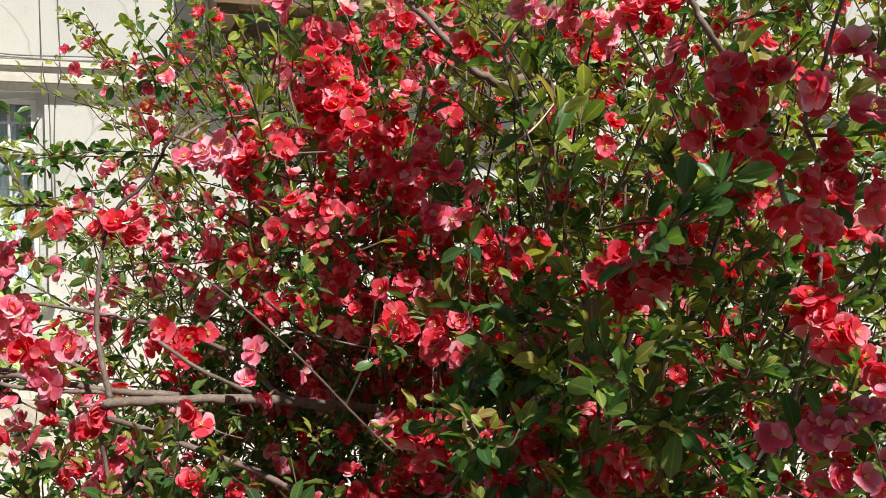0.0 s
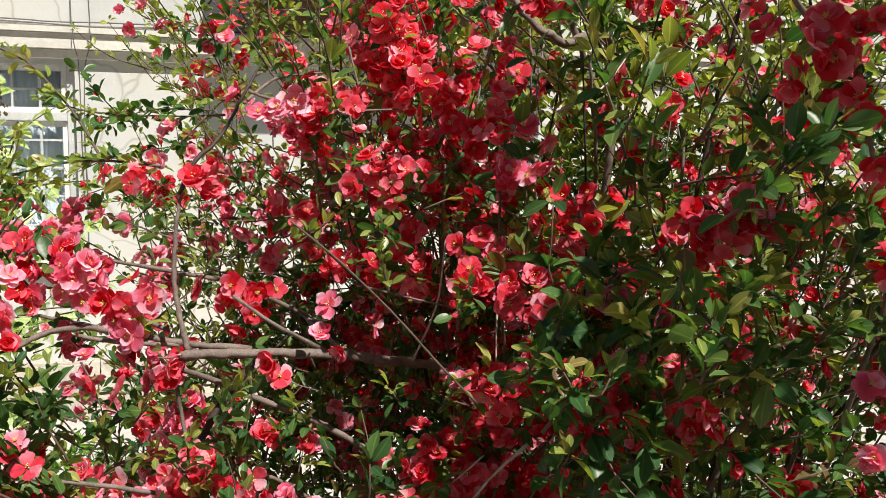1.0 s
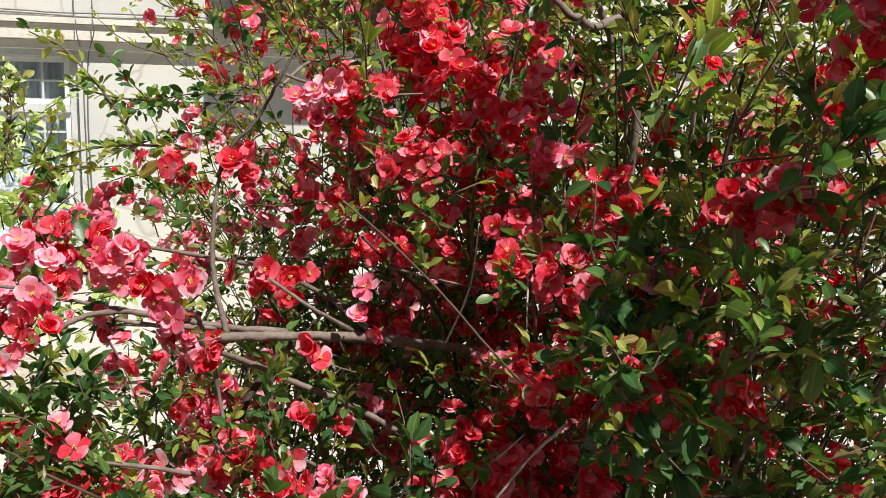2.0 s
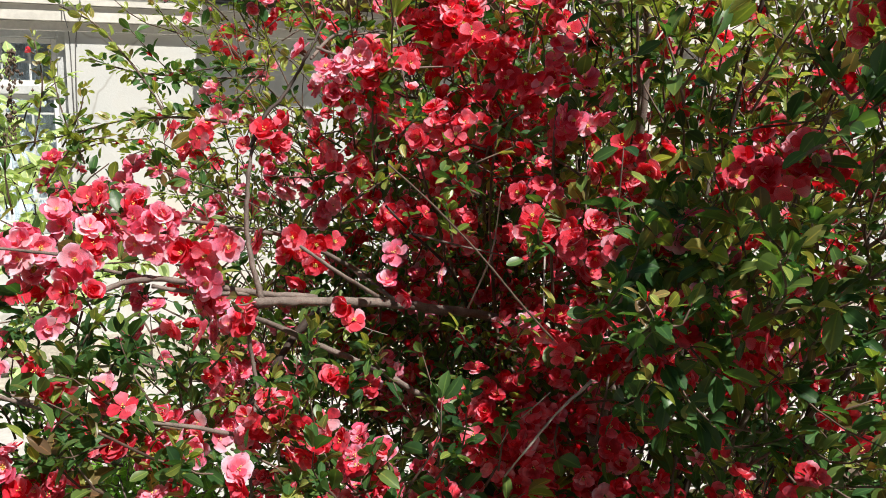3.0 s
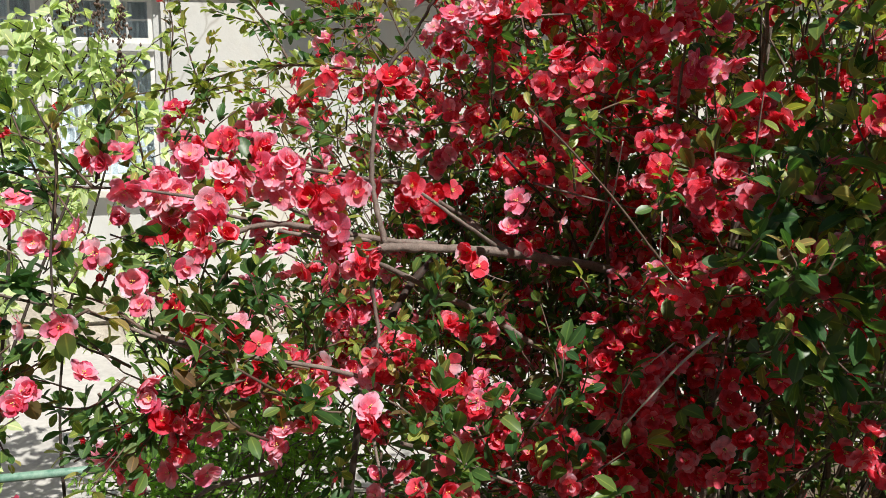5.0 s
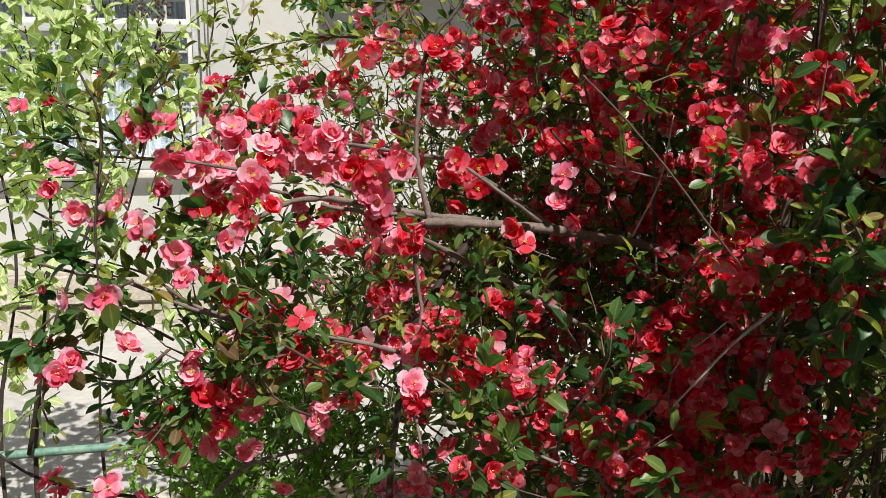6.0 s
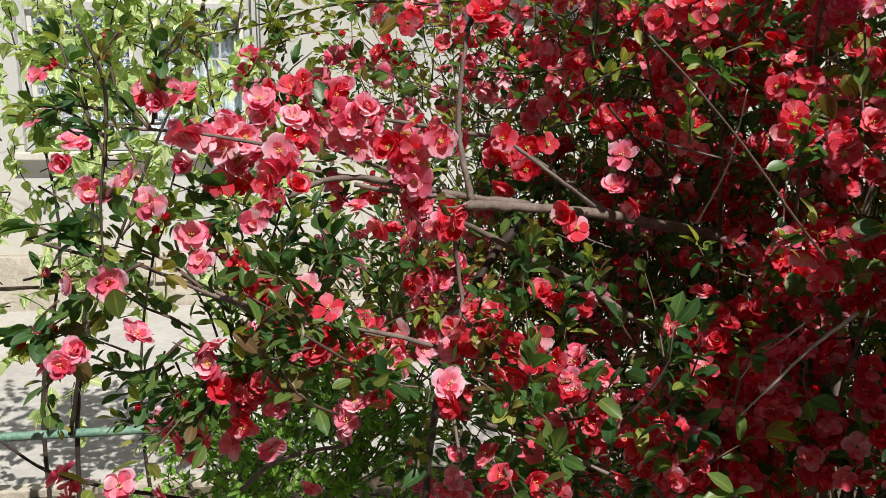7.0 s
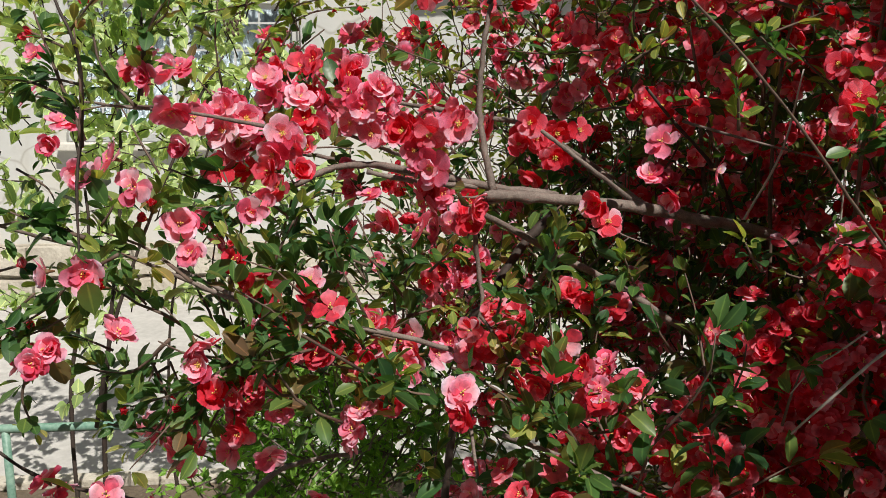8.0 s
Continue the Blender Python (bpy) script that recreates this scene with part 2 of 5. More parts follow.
def petal_shape(seed=0, cup=0.5, width=1.0, rows=7, cols=7):
    """A round cupped petal one long along x, its edge softly ruffled."""
    rng = np.random.default_rng(seed)
    v, f, a = [], [], []
    lean, ph, ph2, wav = rng.normal() * 0.06, rng.uniform(0, 6.28), rng.uniform(0, 6.28), rng.uniform(0.03, 0.075)
    curl = rng.uniform(-0.10, 0.16)
    for i in range(rows):
        s = math.sin(1.5708 * i / (rows - 1))
        half = width * np.interp(s, (0, 0.15, 0.35, 0.55, 0.72, 0.87, 0.96, 1), (0.08, 0.19, 0.38, 0.50, 0.53, 0.43, 0.26, 0.09))
        for j in range(cols):
            q = j / (cols - 1) * 2 - 1
            bow = 0.05 * s * (1 - q * q) + 0.022 * s * math.sin(5 * q + ph2)
            z = cup * (0.34 * s * s + 0.75 * (q * half) ** 2) + wav * s ** 2 * (math.sin(2.6 * q + ph) + 0.5 * abs(q) * math.sin(6.1 * q + ph2)) - curl * max(0.0, s - 0.6) ** 2 * 2.2
            v.append((0.95 * s + bow, q * half + lean * s * s, -z))
            a.append(max(s ** 1.5, abs(q) ** 3 * 0.8 * s))
    for i in range(rows - 1):
        for j in range(cols - 1):
            k = i * cols + j
            f.append((k, k + 1, k + cols + 1, k + cols))
    return np.array(v), f, np.array(a)


def basis(d, roll=0.0):
    """A turn that takes x along d."""
    return Vector(d).to_track_quat("X", "Z").to_matrix().to_4x4() @ Matrix.Rotation(roll, 4, "X")


def moved(v, m):
    a = np.array(m)
    return v @ a[:3, :3].T + a[:3, 3]

# ---- the ground and the house wall ----
WALL = pose(-2.0, 6.3, 0, 0, 0, 19)     # x along the wall, y into it, z up


def wall_part(name, bm, mat, parent=None, label="", bevel=0.0):
    bmesh.ops.transform(bm, matrix=WALL, verts=bm.verts[:])
    return part(name, bm, mat, parent, label, bevel)


ground = part("ground", boxes((-60, 60, -60, 60, -0.5, 0.0)), PAVE)
tagged(ground, "pale dusty pavement in dappled sun and shade", "ground", kind="structure")
# unseen dark ground, added so less light bounces up into the shrub
bed = part("planting_bed", boxes((-3.5, 4.5, -5.2, -0.037, -0.1, 0.03)), SOIL)
bed.matrix_world = pose(-2.1, 3.06, 0, 0, 0, 19)
tagged(bed, "unseen dark soil added under the shrubs to cut bounce light", "soil", kind="structure")
wall = wall_part("wall_north", boxes((-12, -2.35, 0, 0.4, 0, 7), (-0.77, 12, 0, 0.4, 0, 7), (-2.35, -0.77, 0, 0.4, 2.52, 7), (-2.35, -0.77, 0, 0.4, 0, 1.12)), PLASTER)
tagged(wall, "cream plastered house wall in full sun, cracked and stained", "wall", kind="structure")
ledge = wall_part("trim", boxes((-12, 12, -0.10, -0.003, 2.56, 2.66), (-12, 12, -0.05, -0.003, 2.50, 2.557), (-12, 12, -0.13, -0.003, 2.663, 2.70)), TRIM)
tagged(ledge, "weathered cream plaster ledge running along the house wall", "ledge", kind="structure")
plinth = wall_part("plinth", boxes((-12, 12, -0.03, -0.003, 0, 0.40)), STONE)
tagged(plinth, "rough pale stone plinth at the foot of the wall", "plinth", kind="structure")


def stone(x0, x1, z0, z1, out, seed):
    """One rough block of the plinth, its face uneven."""
    r = random.Random(seed)
    bm = box(bmesh.new(), x0, x1, -out, -0.034, z0, z1)
    bmesh.ops.subdivide_edges(bm, edges=[e for e in bm.edges if abs(e.verts[0].co.x - e.verts[1].co.x) > 0.01], cuts=3)
    for v in bm.verts:
        front = v.co.y < -0.04
        v.co += Vector((r.uniform(-0.006, 0.006), r.uniform(-0.014, 0.010) if front else 0, r.uniform(-0.008, 0.006)))
    return wall_part("stone", bm, STONE, plinth)


r_stone = random.Random(5)
for z0, z1 in ((0.0, 0.165), (0.19, 0.40)):
    x = -3.2 - z0
    while x < 1.6:
        w = r_stone.uniform(0.32, 0.75)
        stone(x, x + w - 0.02, z0, z1 - r_stone.uniform(0, 0.02), r_stone.uniform(0.075, 0.11), int(x * 100) + 900)
        x += w

for name, bm in (("wall_south", boxes((-16, 14, -9.4, -9, 0, 9))), ("wall_east", boxes((8, 8.4, -9, 9.2, 0, 8)))):
    tagged(part(name, bm, RENDER_BROWN), "plain brown plastered courtyard wall", "wall", kind="structure")


def window():
    w = empty("window_1", WALL, "old grey-white wooden casement window with small panes", "window", kind="structure")
    W = lambda n, bm, m, l="", b=0.0: part(n, bm, m, w, l, b)
    x0, x1, z0, z1 = -2.35, -0.77, 1.12, 2.52
    W("window_frame", boxes((x0, x0 + 0.06, 0.06, 0.16, z0, z1), (x1 - 0.06, x1, 0.06, 0.16, z0, z1), (x0 + 0.06, x1 - 0.06, 0.06, 0.16, z1 - 0.06, z1), (x0 + 0.06, x1 - 0.06, 0.06, 0.16, z0, z0 + 0.06)), FRAME, "", 0.006)
    W("transom", boxes((x0 + 0.06, x1 - 0.06, 0.05, 0.17, 2.08, 2.14)), FRAME, "", 0.006)
    W("mullion", boxes((-1.59, -1.53, 0.055, 0.165, z0 + 0.06, 2.08)), FRAME, "", 0.006)
    W("mullion", boxes((-1.59, -1.53, 0.055, 0.165, 2.14, z1 - 0.06)), FRAME, "", 0.006)
    for a in (-2.29, -1.53):
        for low, high, rows in ((z0 + 0.06, 2.08, (1.36, 1.56, 1.76, 1.95)), (2.14, 2.46, (2.30,))):
            W("sash", boxes((a + 0.002, a + 0.035, 0.08, 0.135, low + 0.002, high - 0.002), (a + 0.665, a + 0.698, 0.08, 0.135, low + 0.002, high - 0.002), (a + 0.036, a + 0.664, 0.08, 0.135, low + 0.002, low + 0.035), (a + 0.036, a + 0.664, 0.08, 0.135, high - 0.035, high - 0.002)), WHITE)
            for k in (1, 2, 3):
                W("glazing_bar", boxes((a + k * 0.175 - 0.007, a + k * 0.175 + 0.007, 0.096, 0.126, low + 0.036, high - 0.036)), FRAME)
            for z in rows:
                W("glazing_bar", boxes((a + 0.036, a + 0.664, 0.098, 0.124, z - 0.007, z + 0.007)), FRAME)
            W("pane", boxes((a + 0.03, a + 0.67, 0.109, 0.113, low + 0.03, high - 0.03)), GLASS).visible_shadow = False
    W("window_sill", boxes((x0 - 0.05, x1 + 0.05, -0.10, 0.06, z0 - 0.05, z0)), TRIM, "", 0.008)
    return w


window()
curtain_bm = bmesh.new()
cols = [[curtain_bm.verts.new((-2.34 + k * 0.02, 0.26 + 0.02 * math.sin(k * 0.9) + 0.008 * math.sin(k * 2.3), z)) for z in (1.0, 2.5)] for k in range(79)]
for a, b in zip(cols, cols[1:]):
    curtain_bm.faces.new((a[0], b[0], b[1], a[1]))
curtain = wall_part("curtain", curtain_bm, CURTAIN)
tagged(curtain, "grey net curtain behind the window panes, tinted like their sky reflection", "curtain")
# the room's darkness is put into the colour of this sheet
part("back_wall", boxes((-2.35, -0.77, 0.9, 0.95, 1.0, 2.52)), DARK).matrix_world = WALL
tagged(bpy.data.objects["back_wall"], "near-black sheet standing in for the unlit room behind the window", "wall", kind="structure")


def cable(label, r, *pts):
    """A cable fixed along the wall, in the wall's own measures."""
    line = [WALL @ Vector((x, -y, z)) for x, y, z in curve_points(pts, 8)]
    v, f = tube(np.array([tuple(p) for p in line]), r, r, 6, 0.0)
    tagged(link("cable", v, f, CABLE), label, "cable", "cables on the wall")


cable("grey cable sagging along the wall above the ledge", 0.006, (-6, 0.03, 2.74), (-2, 0.03, 2.73), (-1.2, 0.03, 2.735), (-0.6, 0.03, 2.72), (-0.2, 0.03, 2.735), (0.6, 0.03, 2.73), (3, 0.03, 2.74))
cable("grey cable sagging along the wall above the ledge", 0.005, (-6, 0.02, 2.765), (-1.6, 0.02, 2.755), (-0.9, 0.02, 2.745), (-0.3, 0.02, 2.755), (2, 0.02, 2.76))
cable("thin grey cable running down the wall beside the window", 0.004, (-0.67, 0.012, 5), (-0.668, 0.012, 3.2), (-0.66, 0.012, 2.75), (-0.655, 0.14, 2.69), (-0.65, 0.14, 2.6), (-0.70, 0.012, 2.44), (-0.715, 0.012, 2.0), (-0.71, 0.012, 1.6), (-0.715, 0.012, 1.2))
cable("thin grey cable running down the wall beside the window", 0.0035, (-0.80, 0.012, 5), (-0.78, 0.012, 2.9), (-0.76, 0.14, 2.68), (-0.755, 0.13, 2.58), (-0.74, 0.012, 2.45), (-0.735, 0.012, 2.0), (-0.73, 0.012, 1.55))


def balcony():
    b = empty("balcony", WALL @ pose(0.33, 0, 3.02), "old brown wooden balcony on beams above the ledge", "balcony")
    part("floor_slab", boxes((0, 2.6, -0.705, 0, 0.1, 0.2)), WOOD, b)
    for x in (0.0, 0.8, 1.6, 2.4):
        part("beam", boxes((x, x + 0.14, -0.69, 0, -0.05, 0.097)), WOOD, b)
    # brown panel added for the dark, shaded wall below the balcony floor
    part("panel", boxes((0.12, 2.5, -0.12, 0, -0.32, -0.053)), WOOD, b, "dark brown panel standing in for the shaded recess above the ledge")
    part("fascia", boxes((-0.02, 2.62, -0.735, -0.708, 0.02, 0.25)), WOOD, b)
    for k in range(22):
        part("board", boxes((k * 0.12, k * 0.12 + 0.112, -0.70, -0.675, 0.2, 1.2)), WOOD, b)
    part("rail", boxes((-0.02, 2.62, -0.73, -0.65, 1.2, 1.26)), WOOD, b)
    return b


balcony()

# ---- the flowering shrub ----
rng = np.random.default_rng(7)
shrub = empty("flowering_quince_shrub", pose(0.15, 1.6, 0), "flowering quince shrub with red semi-double blossoms and glossy green leaves", "shrub")
LEAVES = [leaf_shape(0.54, 0.25, 0.16, 0.010, 1), leaf_shape(0.46, 0.40, 0.30, 0.012, 2), leaf_shape(0.58, 0.16, 0.06, 0.012, 3), leaf_shape(0.46, 0.60, 0.14, 0.012, 4)]
SIMPLE = [leaf_shape(0.48, 0.4, 0.2, 0.012, k, (0.0, 0.17, 0.45, 0.77, 1.0), (0.03, 0.30, 0.50, 0.42, 0.04)) for k in range(4)]
CUPS = ((0.40, 0.92), (0.65, 0.84), (0.25, 0.98), (0.80, 0.90), (0.10, 0.94), (0.5, 0.80))
PETALS = [petal_shape(k, c, w) for k, (c, w) in enumerate(CUPS)]
MID_PETALS = [petal_shape(k, c, w, 6, 5) for k, (c, w) in enumerate(CUPS)]
FAR_PETALS = [petal_shape(k, c, w, 5, 4) for k, (c, w) in enumerate(CUPS)]


def mesh_of(name, v, f, mat, reach=None):
    me = bpy.data.meshes.new(name)
    me.from_pydata(np.asarray(v).tolist(), [], f)
    mark(me, reach)
    me.materials.append(mat)
    me.polygons.foreach_set("use_smooth", [True] * len(me.polygons))
    me.update()
    return me


LEAF_MESH = [mesh_of("leaf", v, f, LEAF, a) for v, f, a in LEAVES]
PETAL_MESH = [mesh_of("petal", v, f, PETAL, a) for v, f, a in PETALS]
PINK_MESH = [mesh_of("petal", v, f, PINK_PETAL, a) for v, f, a in PETALS]


def stamen_shape(seed, count=20, rods=True):
    r = np.random.default_rng(seed)
    p = Pile()
    for k in range(count):
        a, out = r.uniform(0, 6.28), r.uniform(0.02, 0.19)
        tip = np.array((r.uniform(0.22, 0.34), out * math.cos(a), out * math.sin(a)))
        line = np.array(((0.04, 0, 0), tip * (0.55, 0.42, 0.42), tip))
        if rods:
            p.add(*tube(line, 0.012, 0.009, 3, 0))
        o = np.array([(1, 0, 0), (-1, 0, 0), (0, 1, 0), (0, -1, 0), (0, 0, 1), (0, 0, -1)]) * (0.036 if rods else 0.052) + tip
        p.add(o, [(0, 2, 4), (2, 1, 4), (1, 3, 4), (3, 0, 4), (2, 0, 5), (1, 2, 5), (3, 1, 5), (0, 3, 5)])
    return np.concatenate(p.v), p.f


STAMENS = [stamen_shape(s, 5, False) for s in (1, 2)]
STAMEN_MESH = [mesh_of("stamen", v, f, STAMEN) for v, f in (stamen_shape(s) for s in (1, 2))]
cal_line = np.array(((-0.42, 0.02, 0.0), (-0.16, 0, 0), (0.03, 0, 0)))
cv, cf = tube(cal_line, 0.05, 0.15, 5, 0)
CALYX_MESH = mesh_of("flower", cv, cf, CALYX)


def petal_turns(r, openness):
    """Poses of a flower's petals about its axis, which is x; outer ring first."""
    out = []
    rings = ((5, openness, 1.0), (int(r.choice((0, 4, 5, 5))), openness - 14, 0.88), (int(r.choice((0, 0, 3, 4))), openness - 30, 0.66))
    for count, lift, size in rings[:1] if openness < 30 else rings:
        off = r.uniform(0, 6.28)
        for k in range(count):
            a = off + 6.283 * k / count + r.normal() * 0.17
            m = Matrix.Rotation(a, 4, "X") @ Matrix.Rotation(-radians(lift + r.normal() * 8), 4, "Y")
            m = m @ Matrix.Translation((0.06, 0, -0.02)) @ Matrix.Rotation(r.normal() * 0.16, 4, "X") @ Matrix.Scale(size * r.uniform(0.86, 1.08) * 0.95, 4)
            out.append(m)
    return out


petal_pile, pink_pile, stamen_pile, calyx_pile, leaf_pile, twig_pile, young_pile = Pile(), Pile(), Pile(), Pile(), Pile(), Pile(), Pile()
counts = {"flower": 0, "leaf": 0}


def flower(p, d, size, single, r=rng, openness=None, far=False, pink=False):
    """One blossom at p that faces d; size: half its width."""
    m = Matrix.Translation(p) @ basis(d, r.uniform(0, 6.28)) @ Matrix.Scale(size, 4)
    turns = petal_turns(r, r.choice((r.uniform(80, 102), r.uniform(80, 102), r.uniform(76, 96), r.uniform(54, 72))) if openness is None else openness)
    s = int(r.integers(0, 2))
    if single:
        counts["flower"] += 1
        f = new("flower", CALYX_MESH)
        f.parent, f.matrix_parent_inverse, f.matrix_basis = shrub, shrub.matrix_world.inverted(), m
        for t in turns:
            o = new("petal", (PINK_MESH if pink else PETAL_MESH)[int(r.integers(0, 6))])
            o.parent, o.matrix_basis = f, t
        o = new("stamen", STAMEN_MESH[s])
        o.parent = f
    else:
        calyx_pile.add(moved(cv, m), cf)
        for t in turns:
            v, q, a = (FAR_PETALS if far else MID_PETALS)[int(r.integers(0, 6))]
            (pink_pile if pink else petal_pile).add(moved(v, m @ t), q, a)
        v, q = STAMENS[s]
        stamen_pile.add(moved(v, m), q)


def leaf(p, d, size, single, r=rng, simple=False, young=False):
    k = int(r.integers(0, 4))
    single = single and counts["leaf"] < 300
    m = Matrix.Translation(p) @ basis(d, r.normal() * 0.7) @ Matrix.Scale(size, 4)
    if single:
        counts["leaf"] += 1
        o = new("leaf", LEAF_MESH[k])
        o.parent, o.matrix_parent_inverse, o.matrix_basis = shrub, shrub.matrix_world.inverted(), m
    else:
        v, f, a = (SIMPLE if simple else LEAVES)[k]
        (young_pile if young else leaf_pile).add(moved(v, m), f, a)


def unit(v):
    v = np.asarray(v, float)
    return v / (np.linalg.norm(v) + 1e-9)


FRONT = np.array((-0.15, -0.85, 0.35))


def cluster(x, y, z, count=2, size=0.022, spread=0.022, r=rng, single=True, face=FRONT, far=False, pink=None):
    """A knot of blossoms on a spur."""
    if count > 1:
        count, spread = ({2: 4, 3: 7, 4: 10} if x < 0 else {2: 3, 3: 5, 4: 7})[count], spread * 1.05
    size *= 0.86
    single = single and y < 1.3 and counts["flower"] < 300
    if count > 1:
        rosette(np.array((x, y + 0.015, z)), 3, 0.034, False, r, (0, -0.3, 0.3), False, r.random() < 0.5)
    if pink is None:
        # pink is likelier towards the left, where sunlit blossom is painted in
        pink = r.random() < (0.68 if x < -0.42 else 0.40 if x < -0.15 else 0.10)
    for k in range(count):
        o = np.array((0, 0, 0)) if count == 1 else r.normal(size=3) * spread * (1, 0.7, 0.9)
        d = unit(unit(face) + o / (spread * 2.2) + r.normal(size=3) * 0.42)
        flower((x + o[0], y + o[1], z + o[2]), d, size * r.uniform(0.86, 1.12), single, r, None, far, pink)


def rosette(p, count, size, single, r=rng, up=(0, -0.3, 0.5), simple=False, young=False):
    for k in range(count):
        d = unit(r.normal(size=3) + np.array(up))
        leaf(p + d * 0.006, d, size * r.uniform(0.45, 1.15), single, r, simple, young)


# open spaces along the main limb, round the dead twig and over the low shrub: x, y, z from and to
OPEN = ((-0.66, -0.50, 0.7, 1.15, 1.535, 1.575), (-0.34, 0.02, 0.7, 1.30, 1.465, 1.575), (-0.13, 0.04, 0.7, 1.0, 1.31, 1.50), (-0.78, -0.52, 0.7, 1.3, 1.13, 1.30), (-0.46, -0.385, 0.7, 1.12, 1.22, 1.52))


def is_open(p):
    return any(a <= p[0] <= b and c <= p[1] <= d and e <= p[2] <= f for a, b, c, d, e, f in OPEN)


def twig(start, way, length, r=rng, leafy=1.0, bloom=0.2, leaf_size=0.034, r0=0.003):
    """A thin shoot with leaves and blossoms along it."""
    n = max(4, int(length / 0.045))
    p, d = np.array(start, float), unit(way)
    line = [p.copy()]
    for k in range(n):
        d = unit(d + r.normal(size=3) * 0.16 + np.array((0, 0, 0.04)))
        p = p + d * length / n
        if is_open(p):
            break
        line.append(p.copy())
        if r.random() < leafy * 0.85:
            # extra young leaves high and right also paint in the sunlit foliage there
            rosette(p, int(r.integers(3, 6)), leaf_size * 0.84, False, r, d * 0.9 + (0, -0.2, 0.2), True, r.random() < (0.18 if p[1] > 1.25 else 0.06) + 0.55 * (p[0] < -0.3 and p[1] > 1.65) + 0.30 * (p[2] > 1.5 and p[0] > 0.05) + 0.25 * (p[2] > 1.85))
        if r.random() < bloom:
            cluster(*p, int(r.choice([1, 2, 2, 3])), 0.021, 0.02, r, False, FRONT, True)
    if len(line) < 3:
        return
    twig_pile.add(*tube(np.array(line), r0, r0 * 0.4, 5, 0.1, r))


def fill(count, centre, radii, bloom, leafy=1.0, leaf_size=0.034, lean=(0, -0.2, 0.5), r=rng, length=(0.16, 0.36)):
    """Shoots all through an ellipsoid of the shrub."""
    for k in range(count):
        q = unit(r.normal(size=3)) * r.random() ** 0.40
        start = np.array(centre) + q * radii
        if start[2] < 0.12 or is_open(start):
            continue
        twig(start, unit(q * 0.7 + r.normal(size=3) * 0.6 + np.array(lean)), r.uniform(*length), r, leafy, bloom, leaf_size, 0.0019)


def masses(count, centre, radii, r=rng, size=0.022):
    """Dense knots of blossom all through an ellipsoid of the shrub."""
    for k in range(count):
        p = np.array(centre) + unit(r.normal(size=3)) * r.random() ** 0.4 * radii
        if not is_open(p):
            cluster(*p, int(r.choice([2, 3, 3])), size, 0.024, r, False, pink=None if p[0] < -0.3 else False)
            rosette(p, 2, 0.034, False, r)


def branch(r0, r1, *pts, mat=None, sides=8, label=""):
    r0, r1 = r0 * 0.72, r1 * 0.70
    line = curve_points(pts, 7)
    line[1:-1] += np.random.default_rng(len(pts) * 7 + int(abs(pts[0][0]) * 1000)).normal(size=line[1:-1].shape) * r0 * 0.12
    v, f = tube(line, r0, r1, sides, 0.07)
    return link("branch", v, f, mat or BARK, shrub, label)



def shoot(size, dense, r0, *pts):
    """A leafy young shoot along a line, with its tip at the last point."""
    far = pts[0][1] > 1.3
    size *= 0.82 if far else 0.60
    line = curve_points(pts, 5)
    span = np.linalg.norm(np.diff(line, axis=0), axis=1)
    twig_pile.add(*tube(line, r0, r0 * 0.45, 5, 0.08))
    step, due = size * (0.62 if far else 0.80) / dense, 0.0
    for k in range(len(span)):
        due += span[k]
        while due > step:
            due -= step
            p = line[k] + (line[k + 1] - line[k]) * rng.random()
            d = unit(line[k + 1] - line[k])
            rosette(p, int(rng.integers(3, 6)), size, p[1] < 1.0, rng, d * 1.0 + (0, -0.25, 0.3), False, rng.random() < (0.06 if size > 0.0225 else 0.8))
    if rng.random() < 0.4:
        for k in range(int(rng.integers(1, 3))):
            p = line[int(rng.integers(len(line) // 2, len(line)))] + rng.normal(size=3) * 0.008
            flower(p, unit(rng.normal(size=3) * 0.5 + (0, -0.5, 0.5)), 0.0105, False, rng, 16)
    rosette(line[-1], 4, size * 0.8, False, rng, unit(line[-1] - line[-2]) * 1.2, False, True)


# limbs
branch(0.0045, 0.0006, (-0.398, 1.07, 1.545), (-0.418, 1.055, 1.545), (-0.441, 1.045, 1.545))  # splinter
branch(0.003, 0.0005, (-0.402, 1.07, 1.539), (-0.419, 1.06, 1.537), (-0.433, 1.05, 1.535))  # splinter
branch(0.0015, 0.0008, (-0.294, 1.04, 1.529), (-0.271, 1.05, 1.513), (-0.245, 1.06, 1.502))  # dead twiglet
branch(0.0012, 0.0007, (-0.264, 1.05, 1.51), (-0.276, 1.05, 1.498), (-0.289, 1.05, 1.491))  # dead twiglet
branch(0.0078, 0.0125, (-0.417, 1.06, 1.544), (-0.403, 1.065, 1.545), (-0.344, 1.12, 1.536), (-0.261, 1.2, 1.518), (-0.187, 1.26, 1.498), (-0.066, 1.34, 1.46), (0.05, 1.48, 1.36), (0.16, 1.6, 0.9), (0.15, 1.62, 0))  # main limb
branch(0.0058, 0.0026, (-0.408, 1.065, 1.55), (-0.421, 1.07, 1.596), (-0.427, 1.075, 1.64), (-0.424, 1.075, 1.699), (-0.419, 1.08, 1.74), (-0.416, 1.085, 1.765))  # upright shoot
branch(0.0042, 0.0024, (-0.420, 1.08, 1.745), (-0.401, 1.09, 1.788), (-0.387, 1.115, 1.806), (-0.374, 1.135, 1.831), (-0.352, 1.12, 1.862), (-0.340, 1.13, 1.888), (-0.334, 1.16, 1.915), mat=DARK_TWIG)  # dark bent shoot
